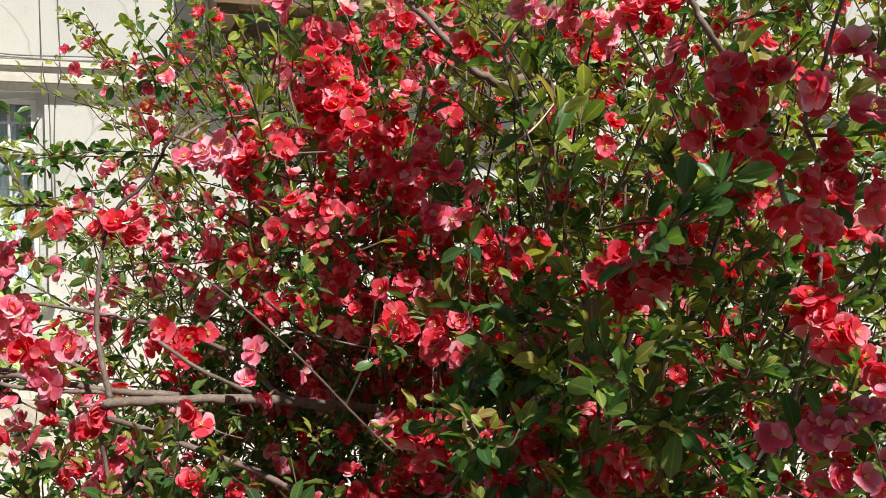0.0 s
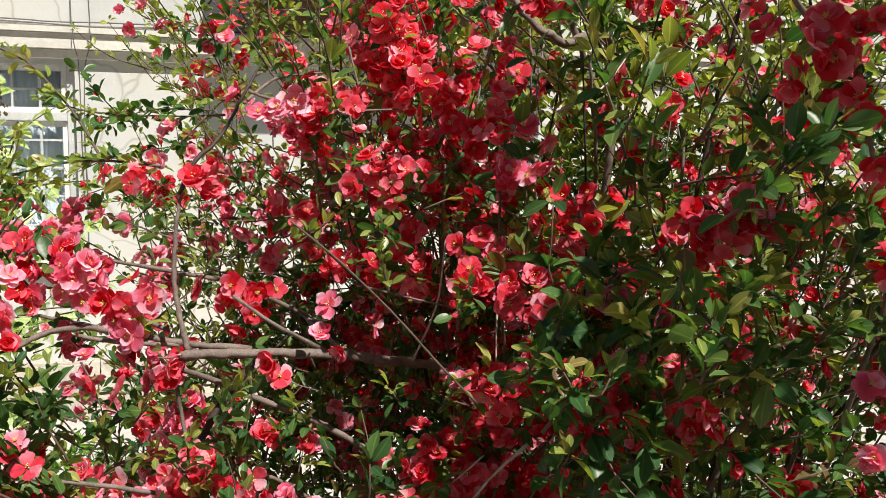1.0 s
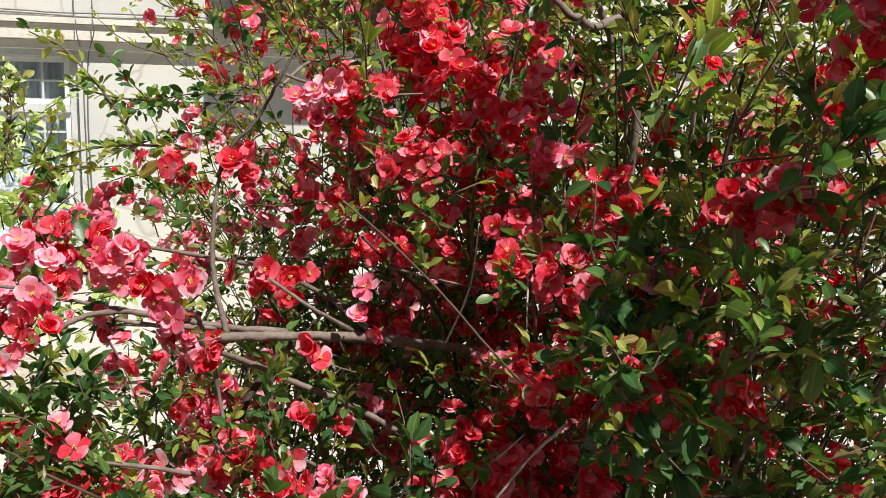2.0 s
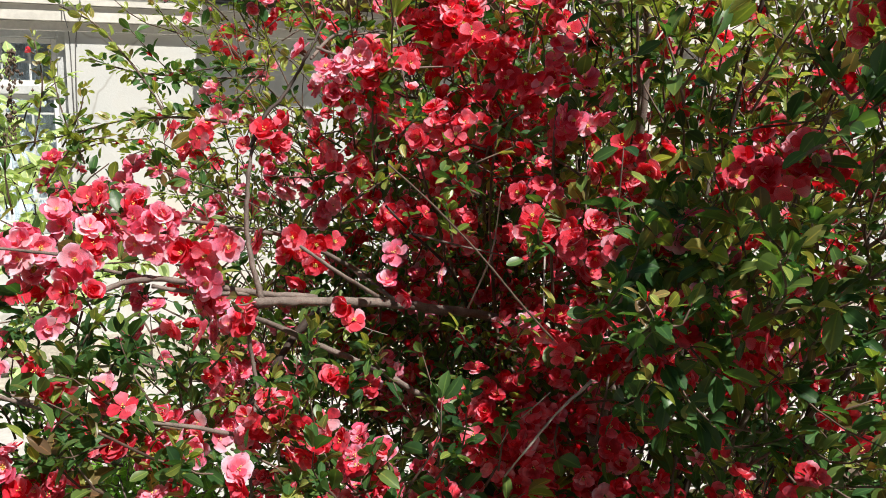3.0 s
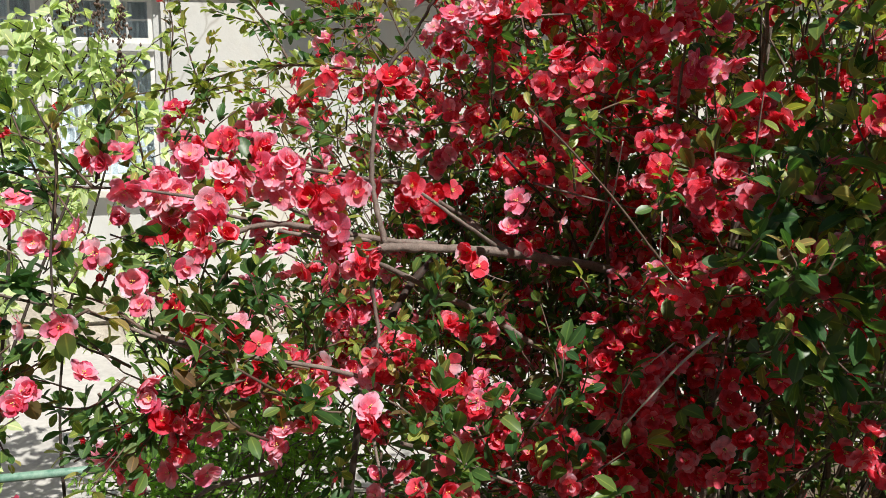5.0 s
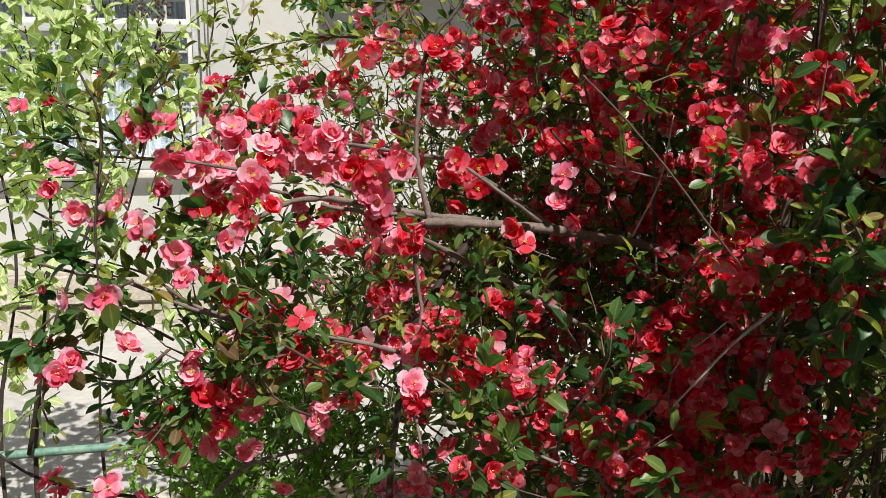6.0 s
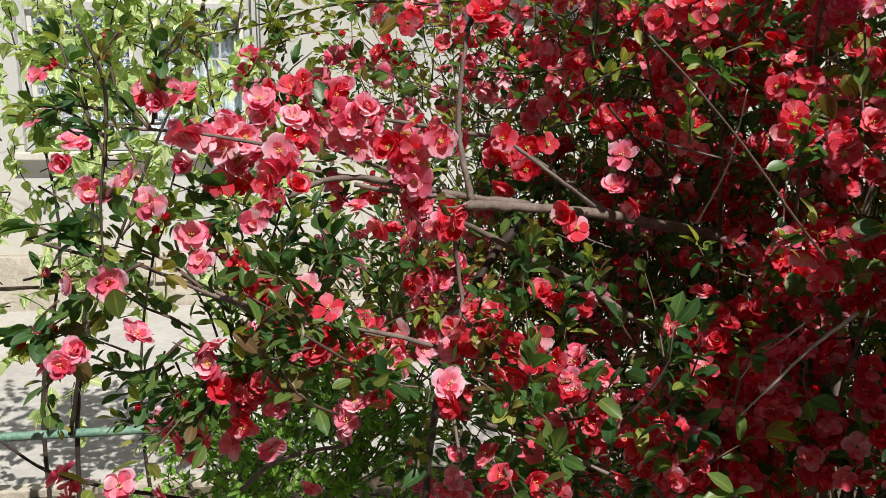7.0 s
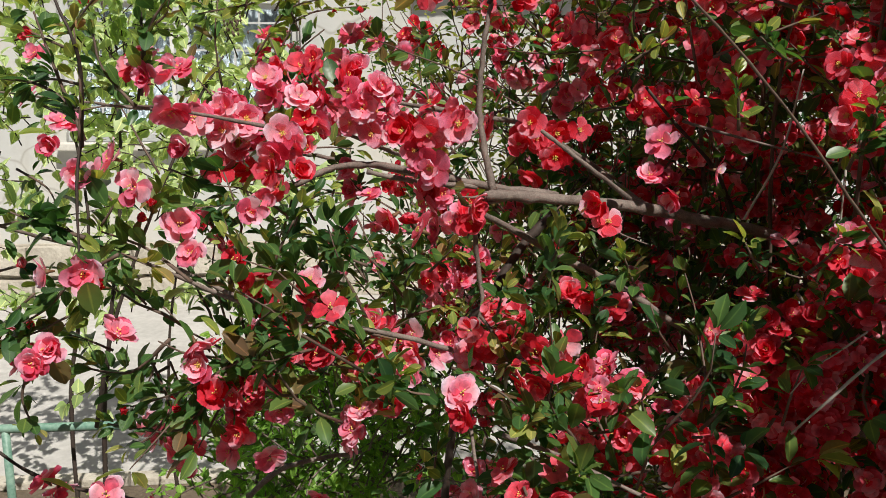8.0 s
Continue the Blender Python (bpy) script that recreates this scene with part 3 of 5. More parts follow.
branch(0.0035, 0.002, (-0.344, 1.11, 1.86), (-0.331, 1.25, 1.905), (-0.32, 1.5, 1.937), (-0.229, 1.6, 1.959))  # upper side shoot
branch(0.003, 0.0018, (-0.338, 1.11, 1.875), (-0.307, 1.13, 1.864), (-0.269, 1.22, 1.856), (-0.153, 1.3, 1.865))  # upper side shoot
branch(0.0045, 0.0026, (-0.433, 1.08, 1.528), (-0.432, 1.1, 1.467), (-0.425, 1.1, 1.414), (-0.435, 1.08, 1.362), (-0.426, 1.05, 1.287), (-0.407, 1, 1.241))  # hanging shoot
branch(0.0065, 0.005, (-0.347, 1.14, 1.537), (-0.437, 1.12, 1.549), (-0.499, 1.12, 1.56), (-0.571, 1.13, 1.566), (-0.615, 1.12, 1.56), (-0.651, 1.1, 1.542))  # left limb
branch(0.005, 0.003, (-0.509, 1.13, 1.556), (-0.601, 1.2, 1.558), (-0.689, 1.24, 1.563), (-0.791, 1.26, 1.571))  # left limb
branch(0.0045, 0.004, (-0.437, 1.12, 1.546), (-0.509, 1.1, 1.553), (-0.562, 1.1, 1.561))  # left limb
branch(0.0015, 0.0019, (-0.226, 0.8, 1.73), (-0.181, 0.828, 1.686), (-0.132, 0.855, 1.631), (-0.09, 0.878, 1.578), (-0.05, 0.9, 1.531), mat=TWIG)  # bare diagonal twig
branch(0.005, 0.008, (-0.432, 1.08, 1.526), (-0.39, 1.14, 1.491), (-0.338, 1.18, 1.454), (-0.273, 1.22, 1.414), (-0.196, 1.27, 1.355), (-0.077, 1.33, 1.293), (0.1, 1.5, 1.1), (0.17, 1.62, 0.5))  # lower limb
branch(0.003, 0.0018, (0.011, 1, 1.456), (-0.034, 1, 1.412), (-0.095, 1.02, 1.325), mat=PALE_TWIG)  # pale dead twig
branch(0.0013, 0.0009, (-0.040, 1.0, 1.442), (-0.066, 1.0, 1.418), (-0.084, 1.0, 1.402), (-0.103, 1.0, 1.374), mat=PALE_TWIG)  # thin dead twig beside it
branch(0.008, 0.009, (-0.356, 1.22, 1.507), (-0.397, 1.2, 1.46), (-0.433, 1.18, 1.393), (-0.468, 1.2, 1.305), (-0.5, 1.3, 0.8), (-0.3, 1.5, 0), mat=DARK_TWIG)  # dark limb
branch(0.003, 0.005, (-0.739, 0.98, 1.464), (-0.682, 0.98, 1.441), (-0.624, 0.96, 1.435), (-0.553, 0.96, 1.422), (-0.478, 1, 1.398), (-0.407, 1.1, 1.345), (-0.29, 1.3, 1.26), (0.1, 1.6, 0.6))  # low left limb
branch(0.0022, 0.0035, (-0.806, 0.8, 1.539), (-0.783, 0.86, 1.512), (-0.744, 0.9, 1.493), (-0.705, 0.96, 1.452), (-0.627, 0.93, 1.441))  # low left limb
branch(0.0030, 0.0046, (-0.366, 1.12, 1.612), (-0.313, 1.13, 1.572), (-0.256, 1.22, 1.516))  # joining limb
branch(0.003, 0.0055, (-0.776, 1.3, 1.645), (-0.711, 1.35, 1.642), (-0.617, 1.35, 1.631), (-0.468, 1.3, 1.615), (-0.397, 1.3, 1.6), (-0.294, 1.4, 1.525))  # long thin limb
branch(0.003, 0.005, (-0.696, 1.25, 1.61), (-0.606, 1.3, 1.569), (-0.496, 1.25, 1.541))  # thin limb
branch(0.012, 0.007, (0.15, 1.6, 0.5), (0.16, 1.6, 1.3), (0.188, 1.5, 1.94), (0.089, 1.38, 1.972), (0.044, 1.35, 1.992), (-0.003, 1.36, 2.047), (-0.075, 1.4, 2.124))  # top limb
branch(0.007, 0.005, (0.135, 1.45, 1.944), (0.094, 1.4, 2.028), (0.059, 1.4, 2.094), (0.05, 1.4, 2.159))  # top limb
branch(0.007, 0.0055, (0.45, 1.8, 1.3), (0.5, 1.6, 1.75), (0.436, 1.25, 1.924), (0.337, 1.1, 1.989), (0.315, 1.1, 2.024), (0.29, 1.1, 2.082))  # right limb
branch(0.0032, 0.0026, (0.345, 0.82, 1.845), (0.328, 0.8, 1.87), (0.342, 0.8, 1.915), (0.351, 0.8, 1.95), (0.363, 0.8, 1.99))  # right limb
branch(0.0042, 0.0034, (0.45, 1.3, 1.2), (0.414, 1, 1.609), (0.408, 0.95, 1.693), (0.406, 0.95, 1.755), (0.354, 0.9, 1.786), (0.337, 0.88, 1.815))  # right limb
branch(0.007, 0.005, (0.3, 1.4, 1.45), (0.497, 1.2, 1.567), (0.542, 1.18, 1.563), (0.589, 1.15, 1.543))  # right limb
branch(0.006, 0.004, (-0.752, 1.15, 1.106), (-0.709, 1.15, 1.148), (-0.668, 1.15, 1.167), (-0.607, 1.2, 1.166))  # bottom limb
branch(0.004, 0.003, (-0.385, 1.02, 1.292), (-0.316, 1, 1.282), (-0.234, 1, 1.249))  # bottom limb
branch(0.006, 0.004, (-0.332, 1.4, 1.546), (-0.258, 1.3, 1.512), (-0.223, 1.26, 1.505))  # deep limb
branch(0.0035, 0.003, (-0.304, 1.6, 1.805), (-0.218, 1.85, 1.731), (-0.168, 1.9, 1.706))  # deep limb
branch(0.0028, 0.0016, (-0.717, 0.8, 1.612), (-0.699, 0.78, 1.673), (-0.698, 0.77, 1.704), (-0.715, 0.77, 1.739), mat=DARK_TWIG)  # left upright twig
branch(0.0022, 0.0014, (-0.699, 0.86, 1.648), (-0.692, 0.86, 1.683), (-0.691, 0.86, 1.726), (-0.696, 0.86, 1.755), mat=DARK_TWIG)  # left upright twig
branch(0.003, 0.0012, (-0.634, 1, 1.617), (-0.685, 0.93, 1.634), (-0.72, 0.88, 1.641), (-0.746, 0.85, 1.647), (-0.815, 0.8, 1.658))  # thin left limb
branch(0.0025, 0.0015, (-0.716, 0.8, 1.626), (-0.718, 0.79, 1.579), (-0.714, 0.78, 1.513), mat=DARK_TWIG)  # left hanging twig
branch(0.0024, 0.004, (-0.94, 0.9, 1.276), (-0.896, 0.92, 1.232), (-0.848, 0.95, 1.202), (-0.757, 1, 1.167), mat=DARK_TWIG)  # left dark limb

# leafy shoots at the edge of the shrub
shoot(0.034, 1, 0.0022, (-0.56, 1.19, 1.787), (-0.597, 1.2, 1.845), (-0.631, 1.2, 1.888), (-0.661, 1.2, 1.919), (-0.707, 1.2, 1.942))
shoot(0.034, 1, 0.0022, (-0.467, 1.15, 1.78), (-0.553, 1.18, 1.787), (-0.632, 1.2, 1.782), (-0.713, 1.2, 1.761), (-0.819, 1.2, 1.743))
shoot(0.026, 1, 0.0022, (-0.609, 1.5, 1.865), (-0.69, 1.45, 1.87), (-0.765, 1.45, 1.892))
shoot(0.03, 1, 0.0022, (-0.5, 1.6, 1.873), (-0.573, 1.6, 1.87), (-0.657, 1.6, 1.871), (-0.742, 1.6, 1.867))
shoot(0.024, 1, 0.0018, (-0.552, 1.9, 1.977), (-0.623, 1.9, 2.073), (-0.707, 1.9, 2.097), (-0.813, 1.9, 2.187))
shoot(0.024, 1, 0.0018, (-0.588, 1.9, 1.989), (-0.646, 1.9, 2.109), (-0.656, 1.9, 2.216))
shoot(0.024, 1, 0.0018, (-0.563, 1.9, 2.013), (-0.579, 1.9, 2.145), (-0.583, 1.9, 2.252))
shoot(0.024, 1, 0.0018, (-0.503, 1.9, 2.001), (-0.518, 1.9, 2.145), (-0.523, 1.9, 2.216))
shoot(0.024, 1, 0.0018, (-0.503, 1.9, 1.989), (-0.453, 1.9, 2.097), (-0.428, 1.9, 2.145))
shoot(0.024, 1, 0.0018, (-0.528, 1.9, 1.953), (-0.636, 1.9, 2.001), (-0.768, 1.9, 2.061))
shoot(0.024, 1, 0.0018, (-0.553, 1.9, 1.917), (-0.674, 1.9, 1.941), (-0.793, 1.9, 2.037))
shoot(0.024, 1, 0.0018, (-0.466, 1.9, 2.001), (-0.417, 1.9, 2.061), (-0.38, 1.9, 2.103))
shoot(0.024, 1, 0.0018, (-0.648, 1.9, 2.013), (-0.73, 1.9, 2.121), (-0.801, 1.9, 2.181))
shoot(0.024, 1, 0.0018, (-0.49, 1.9, 2.013), (-0.477, 1.9, 2.109), (-0.482, 1.9, 2.181))
shoot(0.024, 1, 0.0018, (-0.442, 1.9, 1.977), (-0.369, 1.9, 2.013), (-0.344, 1.9, 2.073))
shoot(0.028, 1, 0.0016, (-0.454, 1.35, 1.866), (-0.549, 1.35, 1.866), (-0.627, 1.35, 1.84))
shoot(0.028, 1, 0.0016, (-0.525, 1.35, 1.779), (-0.594, 1.35, 1.797), (-0.664, 1.35, 1.771))
shoot(0.028, 1, 0.0016, (-0.567, 1.35, 1.84), (-0.605, 1.35, 1.866), (-0.66, 1.35, 1.926))
shoot(0.028, 1, 0.0016, (-0.462, 1.35, 1.857), (-0.507, 1.35, 1.814), (-0.559, 1.35, 1.805))
shoot(0.028, 1, 0.0016, (-0.535, 1.35, 1.736), (-0.552, 1.35, 1.718), (-0.588, 1.35, 1.692))
shoot(0.022, 1, 0.0016, (-0.627, 1.9, 1.704), (-0.739, 1.9, 1.71), (-0.853, 1.9, 1.698))
shoot(0.022, 1, 0.0016, (-0.638, 2, 1.648), (-0.744, 2, 1.662), (-0.872, 2, 1.742))
shoot(0.022, 1, 0.0016, (-0.65, 1.9, 1.741), (-0.739, 1.9, 1.729))
shoot(0.022, 1, 0.0016, (-0.624, 2, 1.688), (-0.718, 2, 1.629), (-0.864, 2, 1.636))
shoot(0.03, 1, 0.0016, (-0.683, 1.2, 1.722), (-0.711, 1.2, 1.794), (-0.726, 1.2, 1.881))
shoot(0.03, 1, 0.0016, (-0.754, 1.2, 1.747), (-0.737, 1.2, 1.834), (-0.745, 1.2, 1.896))
shoot(0.03, 1, 0.0016, (-0.714, 1.2, 1.746), (-0.687, 1.2, 1.794), (-0.678, 1.2, 1.826))
shoot(0.03, 1, 0.0016, (-0.742, 1.2, 1.69), (-0.698, 1.2, 1.746), (-0.641, 1.2, 1.762))
shoot(0.036, 1, 0.002, (-0.714, 0.8, 1.617), (-0.736, 0.8, 1.673), (-0.753, 0.8, 1.723))
shoot(0.036, 1, 0.002, (-0.715, 0.8, 1.64), (-0.753, 0.8, 1.663), (-0.792, 0.8, 1.668))
shoot(0.036, 1, 0.002, (-0.695, 0.86, 1.663), (-0.686, 0.86, 1.707), (-0.662, 0.86, 1.741))
shoot(0.036, 1, 0.002, (-0.702, 0.86, 1.643), (-0.733, 0.86, 1.677), (-0.74, 0.86, 1.707))
shoot(0.05, 1, 0.002, (-0.721, 0.8, 1.533), (-0.76, 0.8, 1.542), (-0.804, 0.8, 1.555))
shoot(0.05, 1, 0.002, (-0.676, 0.78, 1.525), (-0.71, 0.78, 1.504), (-0.712, 0.78, 1.479))
shoot(0.045, 1, 0.002, (-0.655, 0.86, 1.483), (-0.699, 0.86, 1.512), (-0.746, 0.86, 1.526))
shoot(0.042, 1, 0.002, (-0.636, 0.95, 1.438), (-0.603, 0.95, 1.505), (-0.59, 0.95, 1.529))
shoot(0.045, 1, 0.002, (-0.729, 0.8, 1.508), (-0.761, 0.8, 1.47), (-0.811, 0.8, 1.439))
shoot(0.042, 1, 0.002, (-0.675, 0.85, 1.429), (-0.72, 0.85, 1.392), (-0.775, 0.85, 1.393))
shoot(0.042, 1, 0.002, (-0.622, 0.88, 1.402), (-0.678, 0.88, 1.368), (-0.742, 0.88, 1.343))
shoot(0.042, 1, 0.002, (-0.635, 0.88, 1.389), (-0.687, 0.88, 1.325), (-0.769, 0.88, 1.322))
shoot(0.042, 1, 0.002, (-0.678, 0.88, 1.368), (-0.719, 0.88, 1.316), (-0.745, 0.88, 1.3))
shoot(0.04, 1, 0.002, (-0.784, 0.8, 1.415), (-0.8, 0.8, 1.38), (-0.791, 0.8, 1.348))
shoot(0.036, 1, 0.002, (-0.628, 0.9, 1.508), (-0.639, 0.9, 1.513))
shoot(0.034, 1, 0.002, (-0.546, 1.05, 1.463), (-0.606, 1.05, 1.479), (-0.661, 1.05, 1.476))
shoot(0.026, 1, 0.002, (-0.682, 1.7, 1.685), (-0.745, 1.7, 1.735), (-0.799, 1.7, 1.725))
shoot(0.022, 1, 0.002, (-0.804, 2, 1.697), (-0.691, 2, 1.686), (-0.766, 2, 1.662))
shoot(0.036, 1, 0.002, (-0.408, 1, 1.429), (-0.39, 1, 1.406), (-0.378, 1, 1.383))
shoot(0.034, 1, 0.002, (-0.501, 1.05, 1.408), (-0.449, 1.05, 1.425))
shoot(0.04, 1, 0.002, (-0.569, 0.95, 1.383), (-0.515, 0.95, 1.376), (-0.485, 0.95, 1.36))
shoot(0.036, 1, 0.002, (-0.499, 1, 1.397), (-0.556, 1, 1.405), (-0.601, 1, 1.414))
shoot(0.04, 1, 0.002, (-0.427, 0.95, 1.389), (-0.381, 0.95, 1.37), (-0.347, 0.95, 1.344))
shoot(0.036, 1, 0.002, (-0.337, 1.02, 1.477), (-0.343, 1.02, 1.5), (-0.321, 1.02, 1.53))
shoot(0.03, 1, 0.002, (-0.731, 1.3, 1.737), (-0.697, 1.3, 1.751), (-0.625, 1.3, 1.758))
shoot(0.032, 1, 0.002, (-0.766, 1.3, 1.676), (-0.731, 1.3, 1.737), (-0.721, 1.3, 1.774))
shoot(0.03, 1, 0.002, (-0.7, 1.3, 1.638), (-0.732, 1.3, 1.676), (-0.783, 1.3, 1.683))
shoot(0.05, 1.5, 0.002, (0.176, 0.78, 1.62), (0.14, 0.78, 1.661), (0.13, 0.78, 1.682))
shoot(0.046, 1.5, 0.002, (0.15, 0.78, 1.631), (0.186, 0.78, 1.661), (0.206, 0.78, 1.672))
shoot(0.05, 1.5, 0.002, (0.008, 0.79, 1.534), (0.034, 0.79, 1.571), (0.024, 0.79, 1.597))
shoot(0.046, 1.5, 0.002, (0.034, 0.79, 1.571), (0.06, 0.79, 1.571), (0.07, 0.79, 1.587))
shoot(0.044, 1.5, 0.002, (0.277, 0.95, 1.531), (0.303, 0.95, 1.499), (0.316, 0.95, 1.48))
shoot(0.044, 1.5, 0.002, (0.37, 0.95, 1.537), (0.321, 0.95, 1.524), (0.271, 0.95, 1.518))
shoot(0.05, 1.5, 0.002, (0.241, 0.84, 1.792), (0.219, 0.84, 1.819), (0.208, 0.84, 1.836))
shoot(0.044, 1.5, 0.002, (0.241, 0.84, 1.792), (0.268, 0.84, 1.814), (0.289, 0.84, 1.825))
shoot(0.046, 1.5, 0.002, (0.23, 0.86, 1.781), (0.222, 0.86, 1.759), (0.22, 0.86, 1.742))
shoot(0.04, 1.2, 0.002, (-0.116, 1.1, 1.741), (-0.145, 1.1, 1.748), (-0.159, 1.1, 1.733))
shoot(0.038, 1.2, 0.002, (-0.067, 1.1, 1.79), (-0.102, 1.1, 1.769), (-0.116, 1.1, 1.762))
shoot(0.04, 1.2, 0.002, (0.032, 1.4, 1.859), (0.095, 1.4, 1.939), (0.157, 1.4, 1.939))
shoot(0.036, 1.2, 0.002, (0.086, 1.4, 1.868), (0.158, 1.4, 1.886), (0.193, 1.4, 1.948))
shoot(0.05, 1.5, 0.002, (0.331, 0.8, 1.854), (0.367, 0.8, 1.854))
shoot(0.04, 1.5, 0.002, (0.324, 0.85, 1.858), (0.297, 0.85, 1.863))
shoot(0.034, 1.2, 0.002, (0.283, 1.5, 2.006), (0.207, 1.5, 2.016), (0.149, 1.5, 2.035))
shoot(0.036, 1.2, 0.002, (0.346, 1.3, 1.938), (0.421, 1.3, 1.921), (0.463, 1.3, 1.888))
shoot(0.04, 1.2, 0.002, (0.535, 1.2, 1.866), (0.598, 1.2, 1.835))
shoot(0.04, 1.2, 0.002, (0.322, 1, 1.994), (0.391, 1, 2.007), (0.455, 1, 1.982))
shoot(0.034, 1.2, 0.002, (-0.124, 1.45, 2.027), (-0.087, 1.45, 2.063), (-0.022, 1.45, 2.109))
shoot(0.036, 1.2, 0.002, (-0.111, 1.4, 1.895), (-0.102, 1.4, 1.993), (-0.093, 1.4, 2.054))
shoot(0.034, 1.2, 0.002, (-0.288, 1.1, 1.676), (-0.245, 1.1, 1.705), (-0.209, 1.1, 1.733))
shoot(0.04, 1.5, 0.002, (0.303, 0.9, 1.599), (0.326, 0.9, 1.616))
shoot(0.04, 1.2, 0.002, (0.12, 1.05, 1.675), (0.113, 1.05, 1.689))
shoot(0.03, 1.2, 0.002, (-0.042, 1.2, 1.618), (0.005, 1.2, 1.696))
shoot(0.045, 1.5, 0.002, (0.231, 0.85, 1.576), (0.204, 0.85, 1.553))
shoot(0.042, 1.4, 0.002, (0.335, 0.95, 1.755), (0.316, 0.93, 1.774), (0.304, 0.92, 1.793))
shoot(0.042, 1.4, 0.002, (0.379, 0.95, 1.693), (0.365, 0.93, 1.717), (0.356, 0.92, 1.739))
shoot(0.042, 1.4, 0.002, (0.272, 0.9, 1.675), (0.27, 0.88, 1.693), (0.27, 0.87, 1.708))
shoot(0.042, 1.4, 0.002, (0.133, 0.95, 1.644), (0.109, 0.93, 1.661), (0.091, 0.92, 1.676))
shoot(0.042, 1.4, 0.002, (0.219, 0.85, 1.638), (0.206, 0.83, 1.656), (0.198, 0.82, 1.672))
shoot(0.042, 1.4, 0.002, (0.109, 0.95, 1.581), (0.125, 0.93, 1.596), (0.138, 0.92, 1.608))
shoot(0.042, 1.4, 0.002, (0.213, 1.05, 1.811), (0.224, 1.03, 1.828), (0.234, 1.02, 1.844))
shoot(0.036, 1.4, 0.002, (0.153, 1.1, 1.811), (0.156, 1.08, 1.83), (0.159, 1.07, 1.848))
shoot(0.042, 1.4, 0.002, (0.325, 0.9, 1.652), (0.325, 0.88, 1.678), (0.326, 0.87, 1.703))
shoot(0.042, 1.4, 0.002, (0.375, 0.95, 1.587), (0.368, 0.93, 1.616), (0.365, 0.92, 1.642))
shoot(0.042, 1.4, 0.002, (0.42, 0.9, 1.593), (0.416, 0.88, 1.611), (0.415, 0.87, 1.628))
shoot(0.042, 1.4, 0.002, (0.075, 1, 1.662), (0.086, 0.98, 1.684), (0.095, 0.97, 1.705))
shoot(0.042, 1.4, 0.002, (0.165, 1, 1.733), (0.156, 0.98, 1.749), (0.149, 0.97, 1.765))
shoot(0.042, 1.4, 0.002, (0.311, 0.95, 1.718), (0.319, 0.93, 1.734), (0.326, 0.92, 1.749))
shoot(0.036, 1.4, 0.002, (0.3, 1.1, 1.868), (0.308, 1.08, 1.892), (0.315, 1.07, 1.917))
shoot(0.036, 1.4, 0.002, (0.221, 1.3, 1.938), (0.233, 1.28, 1.967), (0.244, 1.27, 1.997))
shoot(0.036, 1.4, 0.002, (0.152, 1.35, 1.96), (0.142, 1.33, 1.991), (0.136, 1.32, 2.023))
shoot(0.036, 1.4, 0.002, (0.38, 1.2, 1.927), (0.37, 1.18, 1.957), (0.364, 1.17, 1.988))
shoot(0.042, 1.4, 0.002, (0.386, 1, 1.956), (0.39, 0.98, 1.965), (0.396, 0.97, 1.974))
shoot(0.042, 1.4, 0.002, (0.46, 1, 1.81), (0.438, 0.98, 1.824), (0.423, 0.97, 1.837))
shoot(0.042, 1.4, 0.002, (0.079, 1.05, 1.572), (0.097, 1.03, 1.589), (0.111, 1.02, 1.603))
shoot(0.036, 1.4, 0.002, (0.026, 1.1, 1.676), (0.031, 1.08, 1.699), (0.036, 1.07, 1.721))
shoot(0.036, 1.4, 0.002, (-0.06, 1.1, 1.583), (-0.058, 1.08, 1.61), (-0.057, 1.07, 1.635))
shoot(0.036, 1.4, 0.002, (-0.16, 1.1, 1.619), (-0.164, 1.08, 1.647), (-0.168, 1.07, 1.673))
shoot(0.042, 1.4, 0.002, (0.116, 0.9, 1.509), (0.118, 0.88, 1.54), (0.12, 0.87, 1.568))
shoot(0.042, 1.4, 0.002, (0.21, 0.85, 1.519), (0.214, 0.83, 1.548), (0.218, 0.82, 1.573))
shoot(0.042, 1.4, 0.002, (0.412, 1, 1.662), (0.424, 0.98, 1.685), (0.434, 0.97, 1.706))
shoot(0.042, 1.4, 0.002, (0.465, 0.95, 1.693), (0.461, 0.93, 1.711), (0.461, 0.92, 1.728))
shoot(0.036, 1.4, 0.002, (0.385, 1.1, 1.868), (0.399, 1.08, 1.888), (0.412, 1.07, 1.909))
shoot(0.036, 1.4, 0.002, (0.278, 1.3, 2.012), (0.296, 1.28, 2.027), (0.312, 1.27, 2.044))
shoot(0.036, 1.4, 0.002, (-0.067, 1.25, 1.813), (-0.056, 1.23, 1.833), (-0.047, 1.22, 1.853))
shoot(0.036, 1.4, 0.002, (-0.235, 1.2, 1.758), (-0.213, 1.18, 1.78), (-0.196, 1.17, 1.801))
shoot(0.042, 1.4, 0.002, (0.375, 0.9, 1.98), (0.36, 0.88, 1.989), (0.351, 0.87, 2))
shoot(0.042, 1.4, 0.002, (0.404, 0.85, 1.922), (0.411, 0.83, 1.936), (0.418, 0.82, 1.951))
shoot(0.036, 1.4, 0.002, (-0.02, 1.3, 1.921), (-0.045, 1.28, 1.941), (-0.064, 1.27, 1.962))
shoot(0.036, 1.4, 0.002, (0.066, 1.2, 1.866), (0.061, 1.18, 1.886), (0.058, 1.17, 1.906))
shoot(0.04, 1.3, 0.002, (-0.251, 1.05, 1.451), (-0.26, 1.03, 1.475), (-0.267, 1.02, 1.496))
